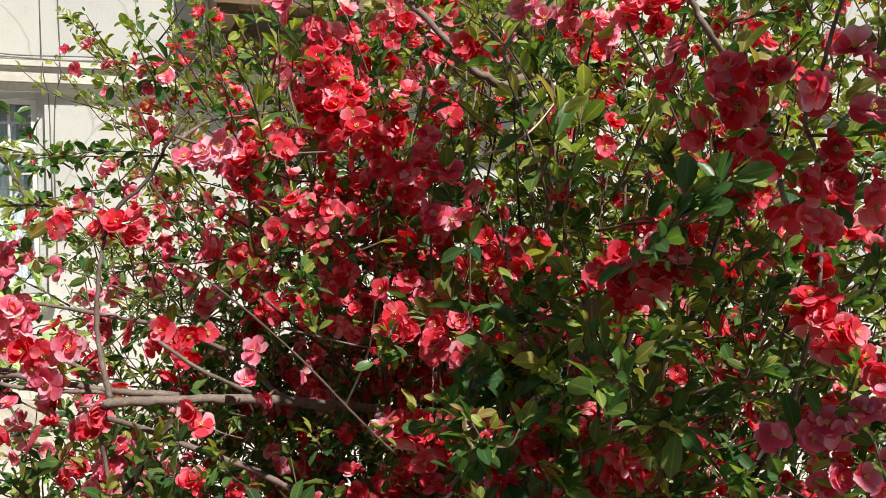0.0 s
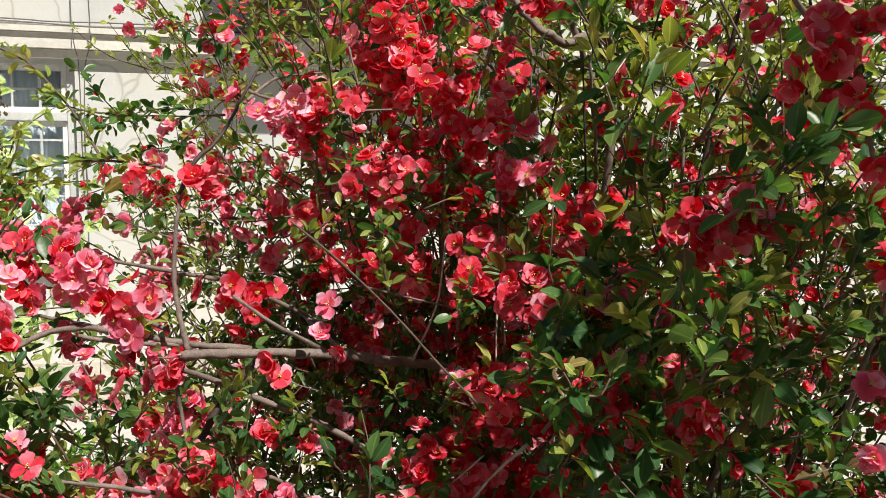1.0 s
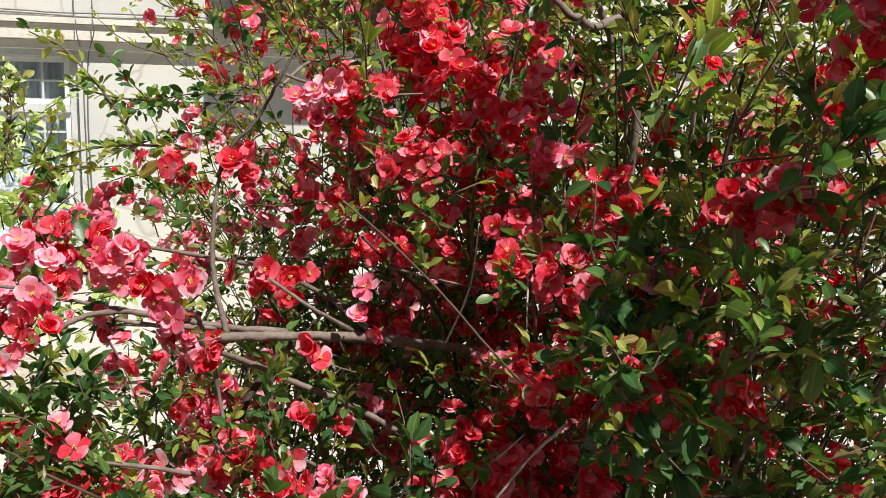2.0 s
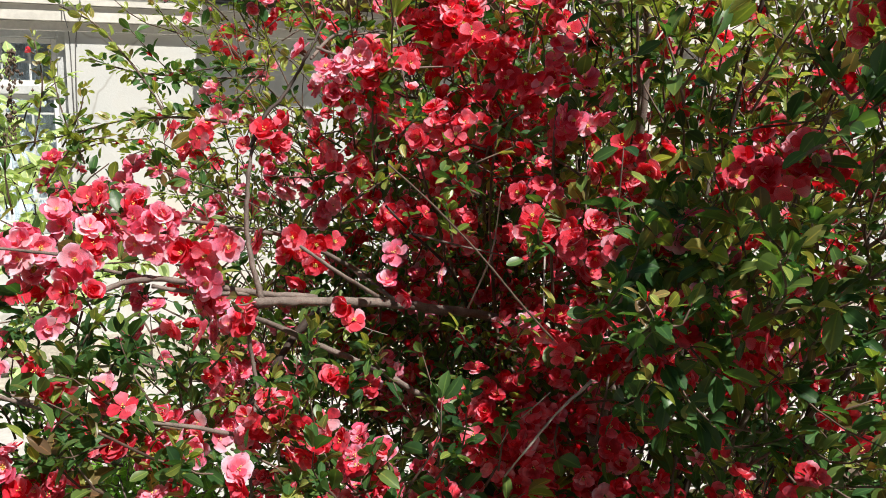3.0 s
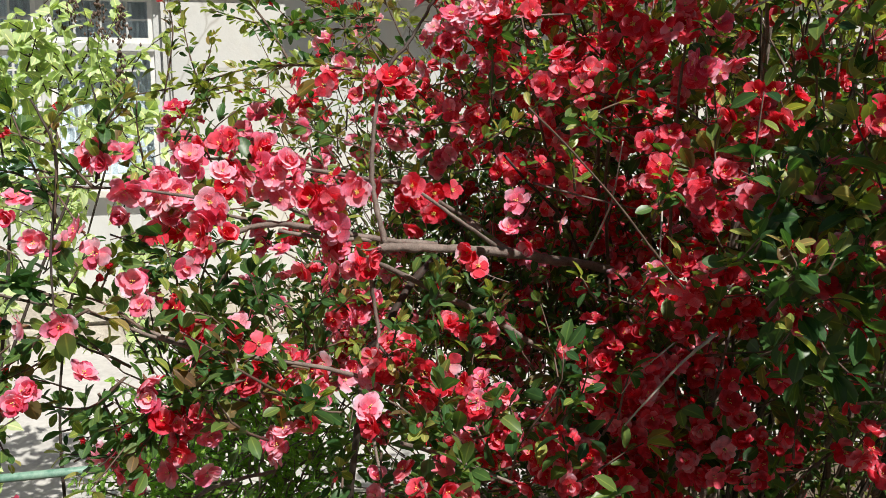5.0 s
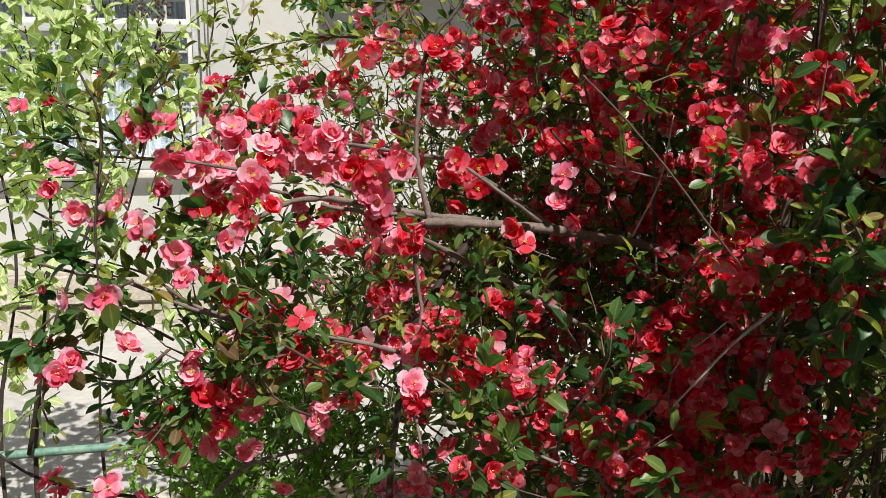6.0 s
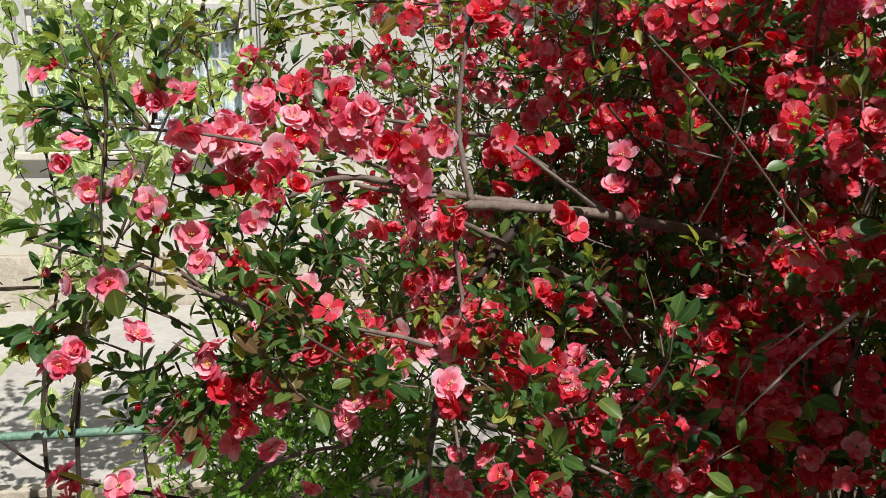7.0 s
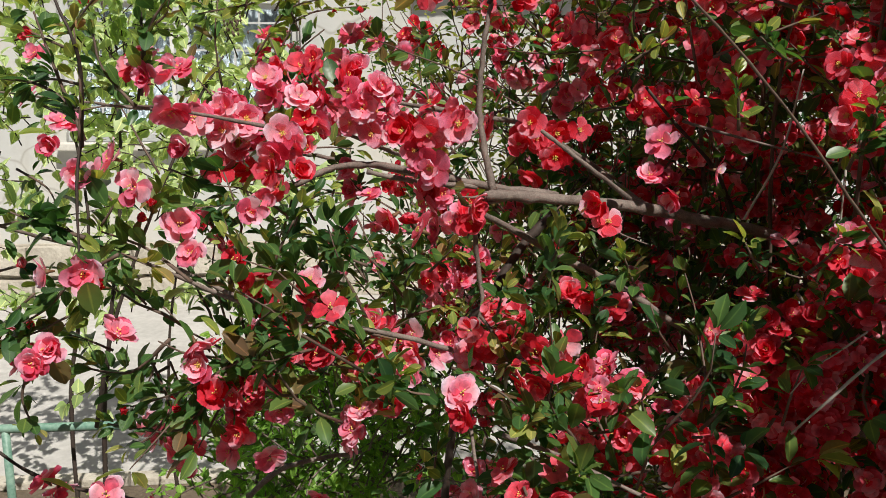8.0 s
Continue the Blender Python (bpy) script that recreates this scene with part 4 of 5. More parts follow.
shoot(0.04, 1.3, 0.002, (-0.153, 1.1, 1.394), (-0.146, 1.08, 1.411), (-0.141, 1.07, 1.425))
shoot(0.04, 1.3, 0.002, (-0.064, 1.1, 1.427), (-0.066, 1.08, 1.446), (-0.067, 1.07, 1.462))
shoot(0.04, 1.3, 0.002, (-0.072, 1, 1.593), (-0.072, 0.98, 1.608), (-0.07, 0.97, 1.621))
shoot(0.04, 1.3, 0.002, (-0.183, 1, 1.329), (-0.17, 0.98, 1.355), (-0.161, 0.97, 1.375))
shoot(0.04, 1.3, 0.002, (-0.298, 1.1, 1.383), (-0.297, 1.08, 1.415), (-0.297, 1.07, 1.443))
shoot(0.04, 1.3, 0.002, (-0.354, 1.05, 1.368), (-0.358, 1.03, 1.388), (-0.361, 1.02, 1.405))
shoot(0.04, 1.3, 0.002, (-0.391, 1, 1.43), (-0.385, 0.98, 1.45), (-0.381, 0.97, 1.465))
shoot(0.04, 1.3, 0.002, (-0.131, 1.05, 1.483), (-0.144, 1.03, 1.5), (-0.153, 1.02, 1.516))
shoot(0.04, 1.3, 0.002, (-0.056, 1, 1.619), (-0.059, 0.98, 1.632), (-0.06, 0.97, 1.645))
shoot(0.04, 1.3, 0.002, (-0.129, 1, 1.688), (-0.147, 0.98, 1.698), (-0.16, 0.97, 1.709))
shoot(0.04, 1.3, 0.002, (-0.538, 1, 1.33), (-0.54, 0.98, 1.361), (-0.543, 0.97, 1.386))
shoot(0.04, 1.3, 0.002, (-0.475, 1.05, 1.461), (-0.457, 1.03, 1.479), (-0.444, 1.02, 1.493))
shoot(0.04, 1.3, 0.002, (-0.529, 1.1, 1.392), (-0.524, 1.08, 1.419), (-0.522, 1.07, 1.443))
shoot(0.03196, 0.75, 0.0014, (-0.705, 0.78, 1.619), (-0.7, 0.78, 1.664), (-0.702, 0.78, 1.709))
shoot(0.03196, 0.75, 0.0014, (-0.715, 0.79, 1.705), (-0.698, 0.79, 1.723), (-0.686, 0.79, 1.736))
shoot(0.03196, 0.75, 0.0014, (-0.718, 0.8, 1.691), (-0.754, 0.8, 1.705), (-0.775, 0.8, 1.714))
shoot(0.03196, 0.75, 0.0014, (-0.715, 0.8, 1.664), (-0.742, 0.8, 1.668), (-0.77, 0.8, 1.663))
shoot(0.03196, 0.75, 0.0014, (-0.695, 0.86, 1.653), (-0.689, 0.86, 1.697), (-0.695, 0.86, 1.731))
shoot(0.03196, 0.75, 0.0014, (-0.692, 0.86, 1.707), (-0.668, 0.86, 1.722), (-0.662, 0.86, 1.736))
shoot(0.03384, 0.75, 0.0014, (-0.754, 0.82, 1.639), (-0.787, 0.82, 1.653), (-0.81, 0.82, 1.655))
shoot(0.05264, 1.15, 0.0014, (-0.806, 0.8, 1.539), (-0.771, 0.8, 1.546), (-0.732, 0.8, 1.538))
shoot(0.047, 1.15, 0.0014, (-0.718, 0.82, 1.54), (-0.705, 0.82, 1.561), (-0.72, 0.82, 1.575))
shoot(0.047, 1.15, 0.0014, (-0.704, 0.86, 1.523), (-0.684, 0.86, 1.561))
shoot(0.047, 1.15, 0.0014, (-0.752, 0.85, 1.517), (-0.717, 0.85, 1.508), (-0.694, 0.85, 1.499))
shoot(0.047, 1.15, 0.0014, (-0.777, 0.8, 1.479), (-0.803, 0.8, 1.456), (-0.818, 0.8, 1.433))
shoot(0.047, 1.15, 0.0014, (-0.745, 0.8, 1.46), (-0.781, 0.8, 1.442), (-0.812, 0.8, 1.434))
shoot(0.05264, 1.15, 0.0014, (-0.726, 0.8, 1.472), (-0.714, 0.8, 1.488), (-0.724, 0.8, 1.498))
shoot(0.047, 1.15, 0.0014, (-0.776, 0.82, 1.408), (-0.78, 0.82, 1.43), (-0.76, 0.82, 1.448))
shoot(0.04136, 1.15, 0.0014, (-0.844, 1, 1.3), (-0.799, 1, 1.311), (-0.763, 1, 1.308))
shoot(0.04136, 1.15, 0.0014, (-0.825, 1, 1.259), (-0.787, 1, 1.278), (-0.751, 1, 1.267))
shoot(0.047, 1.15, 0.0014, (-0.737, 0.95, 1.368), (-0.726, 0.95, 1.343), (-0.713, 0.95, 1.332))
shoot(0.047, 1.15, 0.0014, (-0.729, 0.9, 1.445), (-0.746, 0.9, 1.461), (-0.759, 0.9, 1.466))
shoot(0.04136, 1.15, 0.0014, (-0.711, 0.95, 1.475), (-0.691, 0.95, 1.501), (-0.677, 0.95, 1.519))
shoot(0.047, 1.15, 0.0014, (-0.828, 0.82, 1.492), (-0.797, 0.82, 1.499), (-0.781, 0.82, 1.484))
shoot(0.04136, 1.15, 0.0014, (-0.75, 0.95, 1.38), (-0.759, 0.95, 1.353), (-0.774, 0.95, 1.326))
shoot(0.04136, 1.15, 0.0014, (-0.816, 0.84, 1.585), (-0.787, 0.84, 1.57), (-0.777, 0.84, 1.555))
shoot(0.0376, 1.15, 0.0014, (-0.754, 1, 1.569), (-0.721, 1, 1.558), (-0.688, 1, 1.547))
shoot(0.047, 1.15, 0.0014, (-0.743, 0.86, 1.409), (-0.773, 0.86, 1.418), (-0.798, 0.86, 1.422))
shoot(0.04324, 1.15, 0.0014, (-0.59, 0.95, 1.523), (-0.578, 0.95, 1.547), (-0.554, 0.95, 1.559))
shoot(0.04136, 1.15, 0.0014, (-0.653, 0.95, 1.497), (-0.664, 0.95, 1.52), (-0.67, 0.95, 1.537))
shoot(0.047, 1.15, 0.0014, (-0.569, 0.95, 1.419), (-0.544, 0.95, 1.433), (-0.52, 0.95, 1.441))
shoot(0.0376, 1.15, 0.0014, (-0.547, 1.05, 1.444), (-0.566, 1.05, 1.468), (-0.579, 1.05, 1.481))
shoot(0.047, 1.15, 0.0014, (-0.485, 0.95, 1.342), (-0.509, 0.95, 1.352), (-0.521, 0.95, 1.369))
shoot(0.047, 1.15, 0.0014, (-0.449, 0.95, 1.358), (-0.473, 0.95, 1.361), (-0.491, 0.95, 1.384))

# leafy shoots that stand out towards the path
shoot(0.05, 1.2, 0.002, (0.15, 0.74, 1.735), (0.172, 0.69, 1.765), (0.19, 0.68, 1.8))
shoot(0.05, 1.2, 0.002, (0.172, 0.69, 1.765), (0.205, 0.69, 1.79), (0.232, 0.71, 1.815))
shoot(0.054, 1.2, 0.002, (0.15, 0.78, 1.585), (0.14, 0.73, 1.615), (0.125, 0.71, 1.645))
shoot(0.05, 1.2, 0.002, (0.24, 1, 1.52), (0.258, 0.96, 1.545), (0.265, 0.94, 1.575))
shoot(0.052, 1.2, 0.002, (0.27, 0.98, 1.46), (0.295, 0.94, 1.485), (0.318, 0.91, 1.5))
shoot(0.048, 1.2, 0.002, (0.34, 1.06, 1.55), (0.352, 1.02, 1.575), (0.355, 1, 1.6))
shoot(0.05, 1.2, 0.002, (0.1, 1.04, 1.66), (0.115, 0.99, 1.68), (0.122, 0.97, 1.7))
shoot(0.054, 1.2, 0.002, (0.16, 0.94, 1.39), (0.186, 0.89, 1.412), (0.205, 0.87, 1.43))
shoot(0.052, 1.2, 0.002, (0.01, 0.87, 1.46), (0.026, 0.82, 1.485), (0.035, 0.8, 1.51))
shoot(0.05, 1.2, 0.002, (-0.02, 0.9, 1.55), (-0.004, 0.85, 1.575), (0.008, 0.83, 1.6))
shoot(0.048, 1.2, 0.002, (-0.5, 0.94, 1.36), (-0.476, 0.9, 1.38), (-0.46, 0.88, 1.4))
shoot(0.046, 1.2, 0.002, (-0.47, 0.98, 1.245), (-0.46, 0.95, 1.27), (-0.45, 0.93, 1.29))
shoot(0.05, 1.2, 0.002, (-0.35, 1.03, 1.285), (-0.346, 1, 1.31), (-0.345, 0.94, 1.345))
shoot(0.052, 1.2, 0.002, (0.012, 0.83, 1.545), (0.03, 0.79, 1.568), (0.04, 0.77, 1.59))
shoot(0.05, 1.2, 0.002, (-0.095, 1.03, 1.485), (-0.082, 1.005, 1.508), (-0.073, 0.99, 1.528))
shoot(0.05, 1.2, 0.002, (-0.345, 0.97, 1.48), (-0.33, 0.94, 1.505), (-0.322, 0.92, 1.53))

for p, d, size in (((-0.594, 0.966, 1.508), (0.1, -0.2, 0.9), 0.036), ((-0.639, 0.92, 1.498), (-0.05, -0.2, 0.9), 0.030), ((-0.692, 0.765, 1.475), (0.05, -0.3, 0.9), 0.034),
                   ((-0.766, 0.828, 1.535), (0.5, -0.3, 0.7), 0.034), ((-0.346, 1.00, 1.300), (0.6, -0.5, 0.3), 0.036), ((-0.474, 0.895, 1.372), (0.2, -0.3, 0.9), 0.032)):
    leaf(p, unit(d), size, False, rng)

# knots of blossom, from the top of the shrub down
cluster(-0.185, 1.3, 2.052, 3, 0.024, 0.026)
cluster(-0.19, 1.304, 1.98, 4, 0.024, 0.022)
cluster(-0.045, 1.45, 2.063, 3, 0.023, 0.026)
cluster(-0.037, 1.543, 2.033, 2, 0.023, 0.018)
cluster(0.046, 1.269, 2.011, 3, 0.024, 0.016)
cluster(-0.569, 1.88, 2.082, 3, 0.021, 0.022)
cluster(-0.58, 2.363, 2.117, 3, 0.022, 0.03)
cluster(-0.655, 1.97, 1.976, 3, 0.022, 0.024)
cluster(-0.689, 1.9, 2.076, 1, 0.02, 0.01)
cluster(-0.54, 1.95, 2.025, 3, 0.022, 0.03)
cluster(-0.721, 1.9, 2.019, 1, 0.02, 0.01)
cluster(-0.661, 1.95, 1.932, 1, 0.02, 0.01)
cluster(-0.307, 1.518, 1.896, 3, 0.022, 0.026)
cluster(-0.372, 1.546, 1.855, 4, 0.022, 0.03)
cluster(-0.302, 1.12, 1.85, 3, 0.022, 0.024)
cluster(-0.136, 1.298, 1.934, 4, 0.022, 0.034)
cluster(-0.122, 1.32, 1.91, 2, 0.022, 0.022)
cluster(-0.1, 1.185, 1.851, 4, 0.023, 0.024)
cluster(0.004, 1.05, 1.825, 2, 0.023, 0.014)
cluster(-0.003, 1.06, 1.787, 2, 0.021, 0.016)
cluster(-0.01, 1.1, 1.762, 1, 0.02, 0.01)
cluster(0.143, 1.12, 2.028, 4, 0.023, 0.03)
cluster(0.202, 1.15, 2.012, 3, 0.022, 0.024)
cluster(0.221, 1.1, 2.02, 3, 0.023, 0.024)
cluster(0.273, 1.1, 2.024, 3, 0.023, 0.024)
cluster(0.228, 1.293, 1.896, 3, 0.022, 0.024)
cluster(0.351, 1.5, 1.978, 2, 0.021, 0.02)
cluster(0.355, 1.6, 1.908, 2, 0.021, 0.03)
cluster(0.232, 0.804, 1.88, 2, 0.022, 0.016)
cluster(0.262, 0.82, 1.915, 2, 0.022, 0.018)
cluster(0.29, 0.806, 1.9, 4, 0.023, 0.024)
cluster(0.428, 1.2, 2.01, 2, 0.022, 0.02)
cluster(0.35, 0.76, 1.878, 3, 0.022, 0.022)
cluster(0.356, 0.85, 1.887, 1, 0.022, 0.01)
cluster(0.421, 0.95, 1.964, 1, 0.02, 0.01)
cluster(0.31, 0.79, 1.828, 2, 0.020, 0.018)
cluster(0.331, 0.78, 1.828, 3, 0.020, 0.020)
cluster(0.332, 0.8, 1.798, 3, 0.019, 0.02)
cluster(0.372, 0.82, 1.795, 2, 0.022, 0.016)
cluster(0.419, 0.96, 1.754, 3, 0.023, 0.022)
cluster(0.455, 0.97, 1.741, 2, 0.022, 0.02)
cluster(0.4, 0.9, 1.675, 3, 0.022, 0.02)
cluster(0.407, 0.9, 1.646, 2, 0.022, 0.016)
cluster(0.377, 0.9, 1.667, 1, 0.022, 0.01)
cluster(0.222, 0.94, 1.722, 2, 0.022, 0.016)
cluster(0.259, 0.95, 1.715, 3, 0.022, 0.016)
cluster(0.19, 0.973, 1.7, 3, 0.021, 0.022)
cluster(0.1, 1.1, 1.719, 2, 0.023, 0.02)
cluster(0.399, 0.8, 1.798, 1, 0.022, 0.01)
# pink petals here carry the sky-lit look of these knots
cluster(0.3, 0.72, 1.591, 3, 0.018, 0.022, pink=True)
cluster(0.323, 0.71, 1.608, 3, 0.018, 0.02, pink=True)
cluster(0.369, 0.74, 1.585, 3, 0.018, 0.022, pink=True)
cluster(0.31, 0.72, 1.56, 3, 0.018, 0.02, pink=True)
cluster(0.407, 0.8, 1.632, 1, 0.022, 0.01)
cluster(0.352, 1.006, 1.548, 1, 0.022, 0.01)
cluster(0.004, 1.05, 1.62, 2, 0.023, 0.012)
cluster(0.021, 1.04, 1.605, 1, 0.023, 0.01)
cluster(-0.042, 1.067, 1.662, 3, 0.023, 0.024)
cluster(-0.055, 1.08, 1.65, 1, 0.021, 0.01)
cluster(-0.031, 1.011, 1.536, 2, 0.022, 0.018)
cluster(-0.013, 1.03, 1.515, 2, 0.021, 0.018)
cluster(-0.35, 1.438, 1.695, 3, 0.022, 0.026)
cluster(-0.388, 1.24, 1.606, 4, 0.023, 0.022)
cluster(-0.376, 1.325, 1.655, 2, 0.022, 0.018)
cluster(-0.293, 1.021, 1.548, 1, 0.022, 0.01)
cluster(-0.285, 1.018, 1.53, 1, 0.022, 0.01)
cluster(-0.471, 1.055, 1.577, 4, 0.024, 0.02)
cluster(-0.455, 1.06, 1.55, 2, 0.023, 0.022)
cluster(-0.439, 1.016, 1.624, 1, 0.022, 0.01)
cluster(-0.473, 1.05, 1.617, 2, 0.022, 0.018)
cluster(-0.677, 1.003, 1.62, 2, 0.023, 0.014)
cluster(-0.672, 1, 1.6, 2, 0.022, 0.018)
cluster(-0.649, 1.02, 1.61, 2, 0.022, 0.02)
cluster(-0.713, 1, 1.627, 2, 0.022, 0.02)
cluster(-0.665, 1.1, 1.638, 2, 0.022, 0.024)
cluster(-0.674, 1, 1.578, 2, 0.021, 0.022)
cluster(-0.497, 0.985, 1.532, 1, 0.022, 0.01)
cluster(-0.466, 0.985, 1.518, 1, 0.023, 0.01)
cluster(-0.876, 1.535, 1.7, 3, 0.022, 0.018)
cluster(-0.862, 1.53, 1.655, 3, 0.022, 0.018)
cluster(-0.855, 1.53, 1.62, 2, 0.022, 0.018)
cluster(-0.732, 1.416, 1.68, 3, 0.022, 0.02)
cluster(-0.581, 1.139, 1.642, 4, 0.022, 0.026)
cluster(-0.172, 1.082, 1.754, 3, 0.022, 0.016)
cluster(0.109, 1.2, 1.712, 2, 0.023, 0.018)
cluster(-0.33, 1.95, 1.76, 4, 0.021, 0.034)
cluster(-0.204, 1.35, 1.926, 3, 0.023, 0.026)
cluster(-0.148, 1.4, 1.941, 2, 0.022, 0.022)
cluster(-0.013, 1.25, 1.913, 3, 0.023, 0.024)
cluster(0.158, 1.35, 1.886, 2, 0.022, 0.022)
cluster(0.182, 0.95, 1.7, 3, 0.023, 0.02)
cluster(0.229, 0.94, 1.719, 2, 0.023, 0.016)
cluster(0.254, 0.93, 1.726, 2, 0.023, 0.016)
cluster(0.172, 0.899, 1.53, 3, 0.022, 0.022)
cluster(0.207, 1.3, 1.504, 2, 0.021, 0.02)
cluster(-0.214, 1.35, 1.64, 2, 0.022, 0.02)
cluster(-0.087, 1.423, 1.399, 2, 0.022, 0.022)
cluster(-0.059, 1.16, 1.353, 4, 0.022, 0.034)
cluster(-0.657, 0.864, 1.423, 1, 0.022, 0.01)
cluster(-0.655, 0.866, 1.4, 1, 0.021, 0.01)
cluster(-0.585, 0.985, 1.43, 2, 0.022, 0.014)
cluster(-0.61, 0.98, 1.41, 2, 0.021, 0.02)
cluster(-0.441, 1.054, 1.372, 2, 0.021, 0.018)
cluster(-0.47, 1.05, 1.375, 2, 0.021, 0.022)
cluster(-0.404, 0.889, 1.388, 1, 0.021, 0.01)
cluster(-0.4, 0.88, 1.37, 1, 0.021, 0.01)
cluster(-0.53, 0.955, 1.318, 2, 0.022, 0.016)
cluster(-0.632, 0.91, 1.357, 3, 0.021, 0.02)
cluster(-0.65, 0.915, 1.33, 2, 0.021, 0.022)
cluster(-0.51, 1.02, 1.367, 3, 0.021, 0.022)
cluster(-0.264, 1.065, 1.306, 3, 0.022, 0.026)
cluster(0.347, 1.02, 1.403, 3, 0.023, 0.02)
cluster(0.1, 1.016, 1.39, 4, 0.022, 0.028)
cluster(0.054, 1.1, 1.298, 4, 0.022, 0.034)
cluster(0.17, 1, 1.305, 3, 0.022, 0.026)
cluster(0.081, 1.02, 1.297, 2, 0.022, 0.022)
cluster(0.247, 1.35, 1.575, 2, 0.021, 0.02)
cluster(-0.695, 0.874, 1.675, 2, 0.022, 0.014)
cluster(-0.715, 0.88, 1.68, 1, 0.022, 0.01)
cluster(-0.994, 1.11, 1.689, 1, 0.022, 0.01)
cluster(-0.705, 0.825, 1.6, 1, 0.022, 0.01)
cluster(-0.722, 0.82, 1.583, 1, 0.023, 0.01)
cluster(-0.69, 0.83, 1.575, 1, 0.02, 0.01)
cluster(-0.754, 0.788, 1.503, 1, 0.021, 0.01)
cluster(-0.701, 0.769, 1.51, 1, 0.021, 0.01)
cluster(-0.706, 0.814, 1.442, 1, 0.021, 0.01)
cluster(-0.76, 0.775, 1.43, 2, 0.021, 0.014)
cluster(-0.618, 0.916, 1.478, 2, 0.022, 0.016)
cluster(-0.701, 0.959, 1.655, 2, 0.022, 0.018)
cluster(-0.64, 1.279, 1.638, 3, 0.022, 0.024)
cluster(-0.68, 0.97, 1.262, 1, 0.023, 0.01)
cluster(-0.313, 0.98, 1.273, 2, 0.022, 0.02)
cluster(-0.168, 1.15, 1.388, 1, 0.019, 0.01)
cluster(-0.82, 0.88, 1.229, 2, 0.023, 0.016)
cluster(-0.765, 0.95, 1.195, 1, 0.022, 0.01)
cluster(-0.382, 1.119, 1.158, 1, 0.02, 0.01)
cluster(-0.098, 1.114, 1.346, 4, 0.022, 0.034)
cluster(-0.12, 1.401, 1.605, 2, 0.021, 0.02)
cluster(-0.218, 1.503, 1.52, 3, 0.021, 0.026)
cluster(0.055, 1.05, 1.713, 2, 0.023, 0.018)
cluster(0.069, 1.174, 1.255, 4, 0.022, 0.036)
cluster(0.028, 1.642, 1.524, 3, 0.021, 0.026)
cluster(-0.069, 1.12, 1.317, 4, 0.022, 0.034)
cluster(-0.098, 1.1, 1.354, 3, 0.022, 0.026)
cluster(-0.141, 1.1, 1.224, 3, 0.022, 0.03)
cluster(-0.206, 1, 1.265, 2, 0.021, 0.02)
cluster(-0.634, 1.05, 1.608, 2, 0.022, 0.02)
cluster(-0.632, 1, 1.558, 2, 0.021, 0.018)
cluster(-0.569, 1.13, 1.528, 1, 0.021, 0.012)
cluster(-0.864, 0.95, 1.607, 2, 0.021, 0.022)
cluster(-0.67, 0.87, 1.534, 1, 0.021, 0.01)
cluster(-0.659, 0.87, 1.509, 1, 0.021, 0.01)
cluster(-0.668, 0.98, 1.537, 2, 0.021, 0.022)
cluster(-0.314, 1.12, 1.425, 2, 0.021, 0.02)
cluster(-0.274, 1.15, 1.408, 1, 0.02, 0.01)
cluster(-0.189, 1.35, 1.566, 2, 0.021, 0.02)
cluster(-0.039, 1.12, 1.308, 3, 0.022, 0.026)
cluster(-0.581, 1.05, 1.402, 2, 0.021, 0.02)
cluster(-0.628, 1.1, 1.148, 1, 0.019, 0.01)
cluster(-0.323, 1.3, 1.74, 2, 0.022, 0.024)
cluster(-0.13, 1.25, 1.671, 2, 0.022, 0.02)
cluster(-0.021, 1.1, 1.67, 2, 0.022, 0.02)
cluster(-0.784, 0.8, 1.415, 1, 0.021, 0.01)
cluster(-0.344, 0.95, 1.26, 2, 0.022, 0.016)
cluster(-0.372, 1.087, 1.775, 1, 0.0235, 0.01)
cluster(-0.402, 1.08, 1.766, 1, 0.022, 0.01)
cluster(-0.385, 1.1, 1.752, 1, 0.021, 0.01)
cluster(-0.51, 1.15, 1.769, 2, 0.02, 0.014)
cluster(-0.537, 1.15, 1.773, 1, 0.017, 0.01)
cluster(-0.482, 1.18, 1.789, 1, 0.02, 0.01)
cluster(-0.44, 1.02, 1.629, 1, 0.022, 0.01)
cluster(-0.222, 1.32, 2.031, 1, 0.02, 0.01)
cluster(-0.166, 1.4, 1.81, 2, 0.022, 0.024)
cluster(-0.212, 1.35, 1.779, 3, 0.022, 0.026)
cluster(-0.129, 1.15, 1.775, 2, 0.022, 0.02)
cluster(-0.239, 1.1, 1.579, 2, 0.022, 0.018)
cluster(-0.222, 1.25, 1.639, 2, 0.021, 0.02)
cluster(-0.189, 1.3, 1.654, 2, 0.021, 0.02)
cluster(-0.121, 1.3, 1.611, 2, 0.021, 0.02)
cluster(-0.094, 1.4, 1.697, 2, 0.021, 0.024)
cluster(0.078, 1.4, 1.733, 1, 0.02, 0.01)
cluster(0.394, 1.3, 1.569, 2, 0.02, 0.02)
cluster(0.475, 1.4, 1.715, 2, 0.02, 0.02)
cluster(0.336, 1.5, 1.612, 1, 0.02, 0.01)
cluster(0.386, 1.2, 1.618, 1, 0.018, 0.01)
cluster(0.149, 1.05, 1.446, 1, 0.019, 0.01)
cluster(0.19, 0.95, 1.518, 2, 0.021, 0.02)
cluster(0.065, 1.3, 1.466, 2, 0.021, 0.022)
cluster(0.098, 1.3, 1.539, 2, 0.02, 0.02)

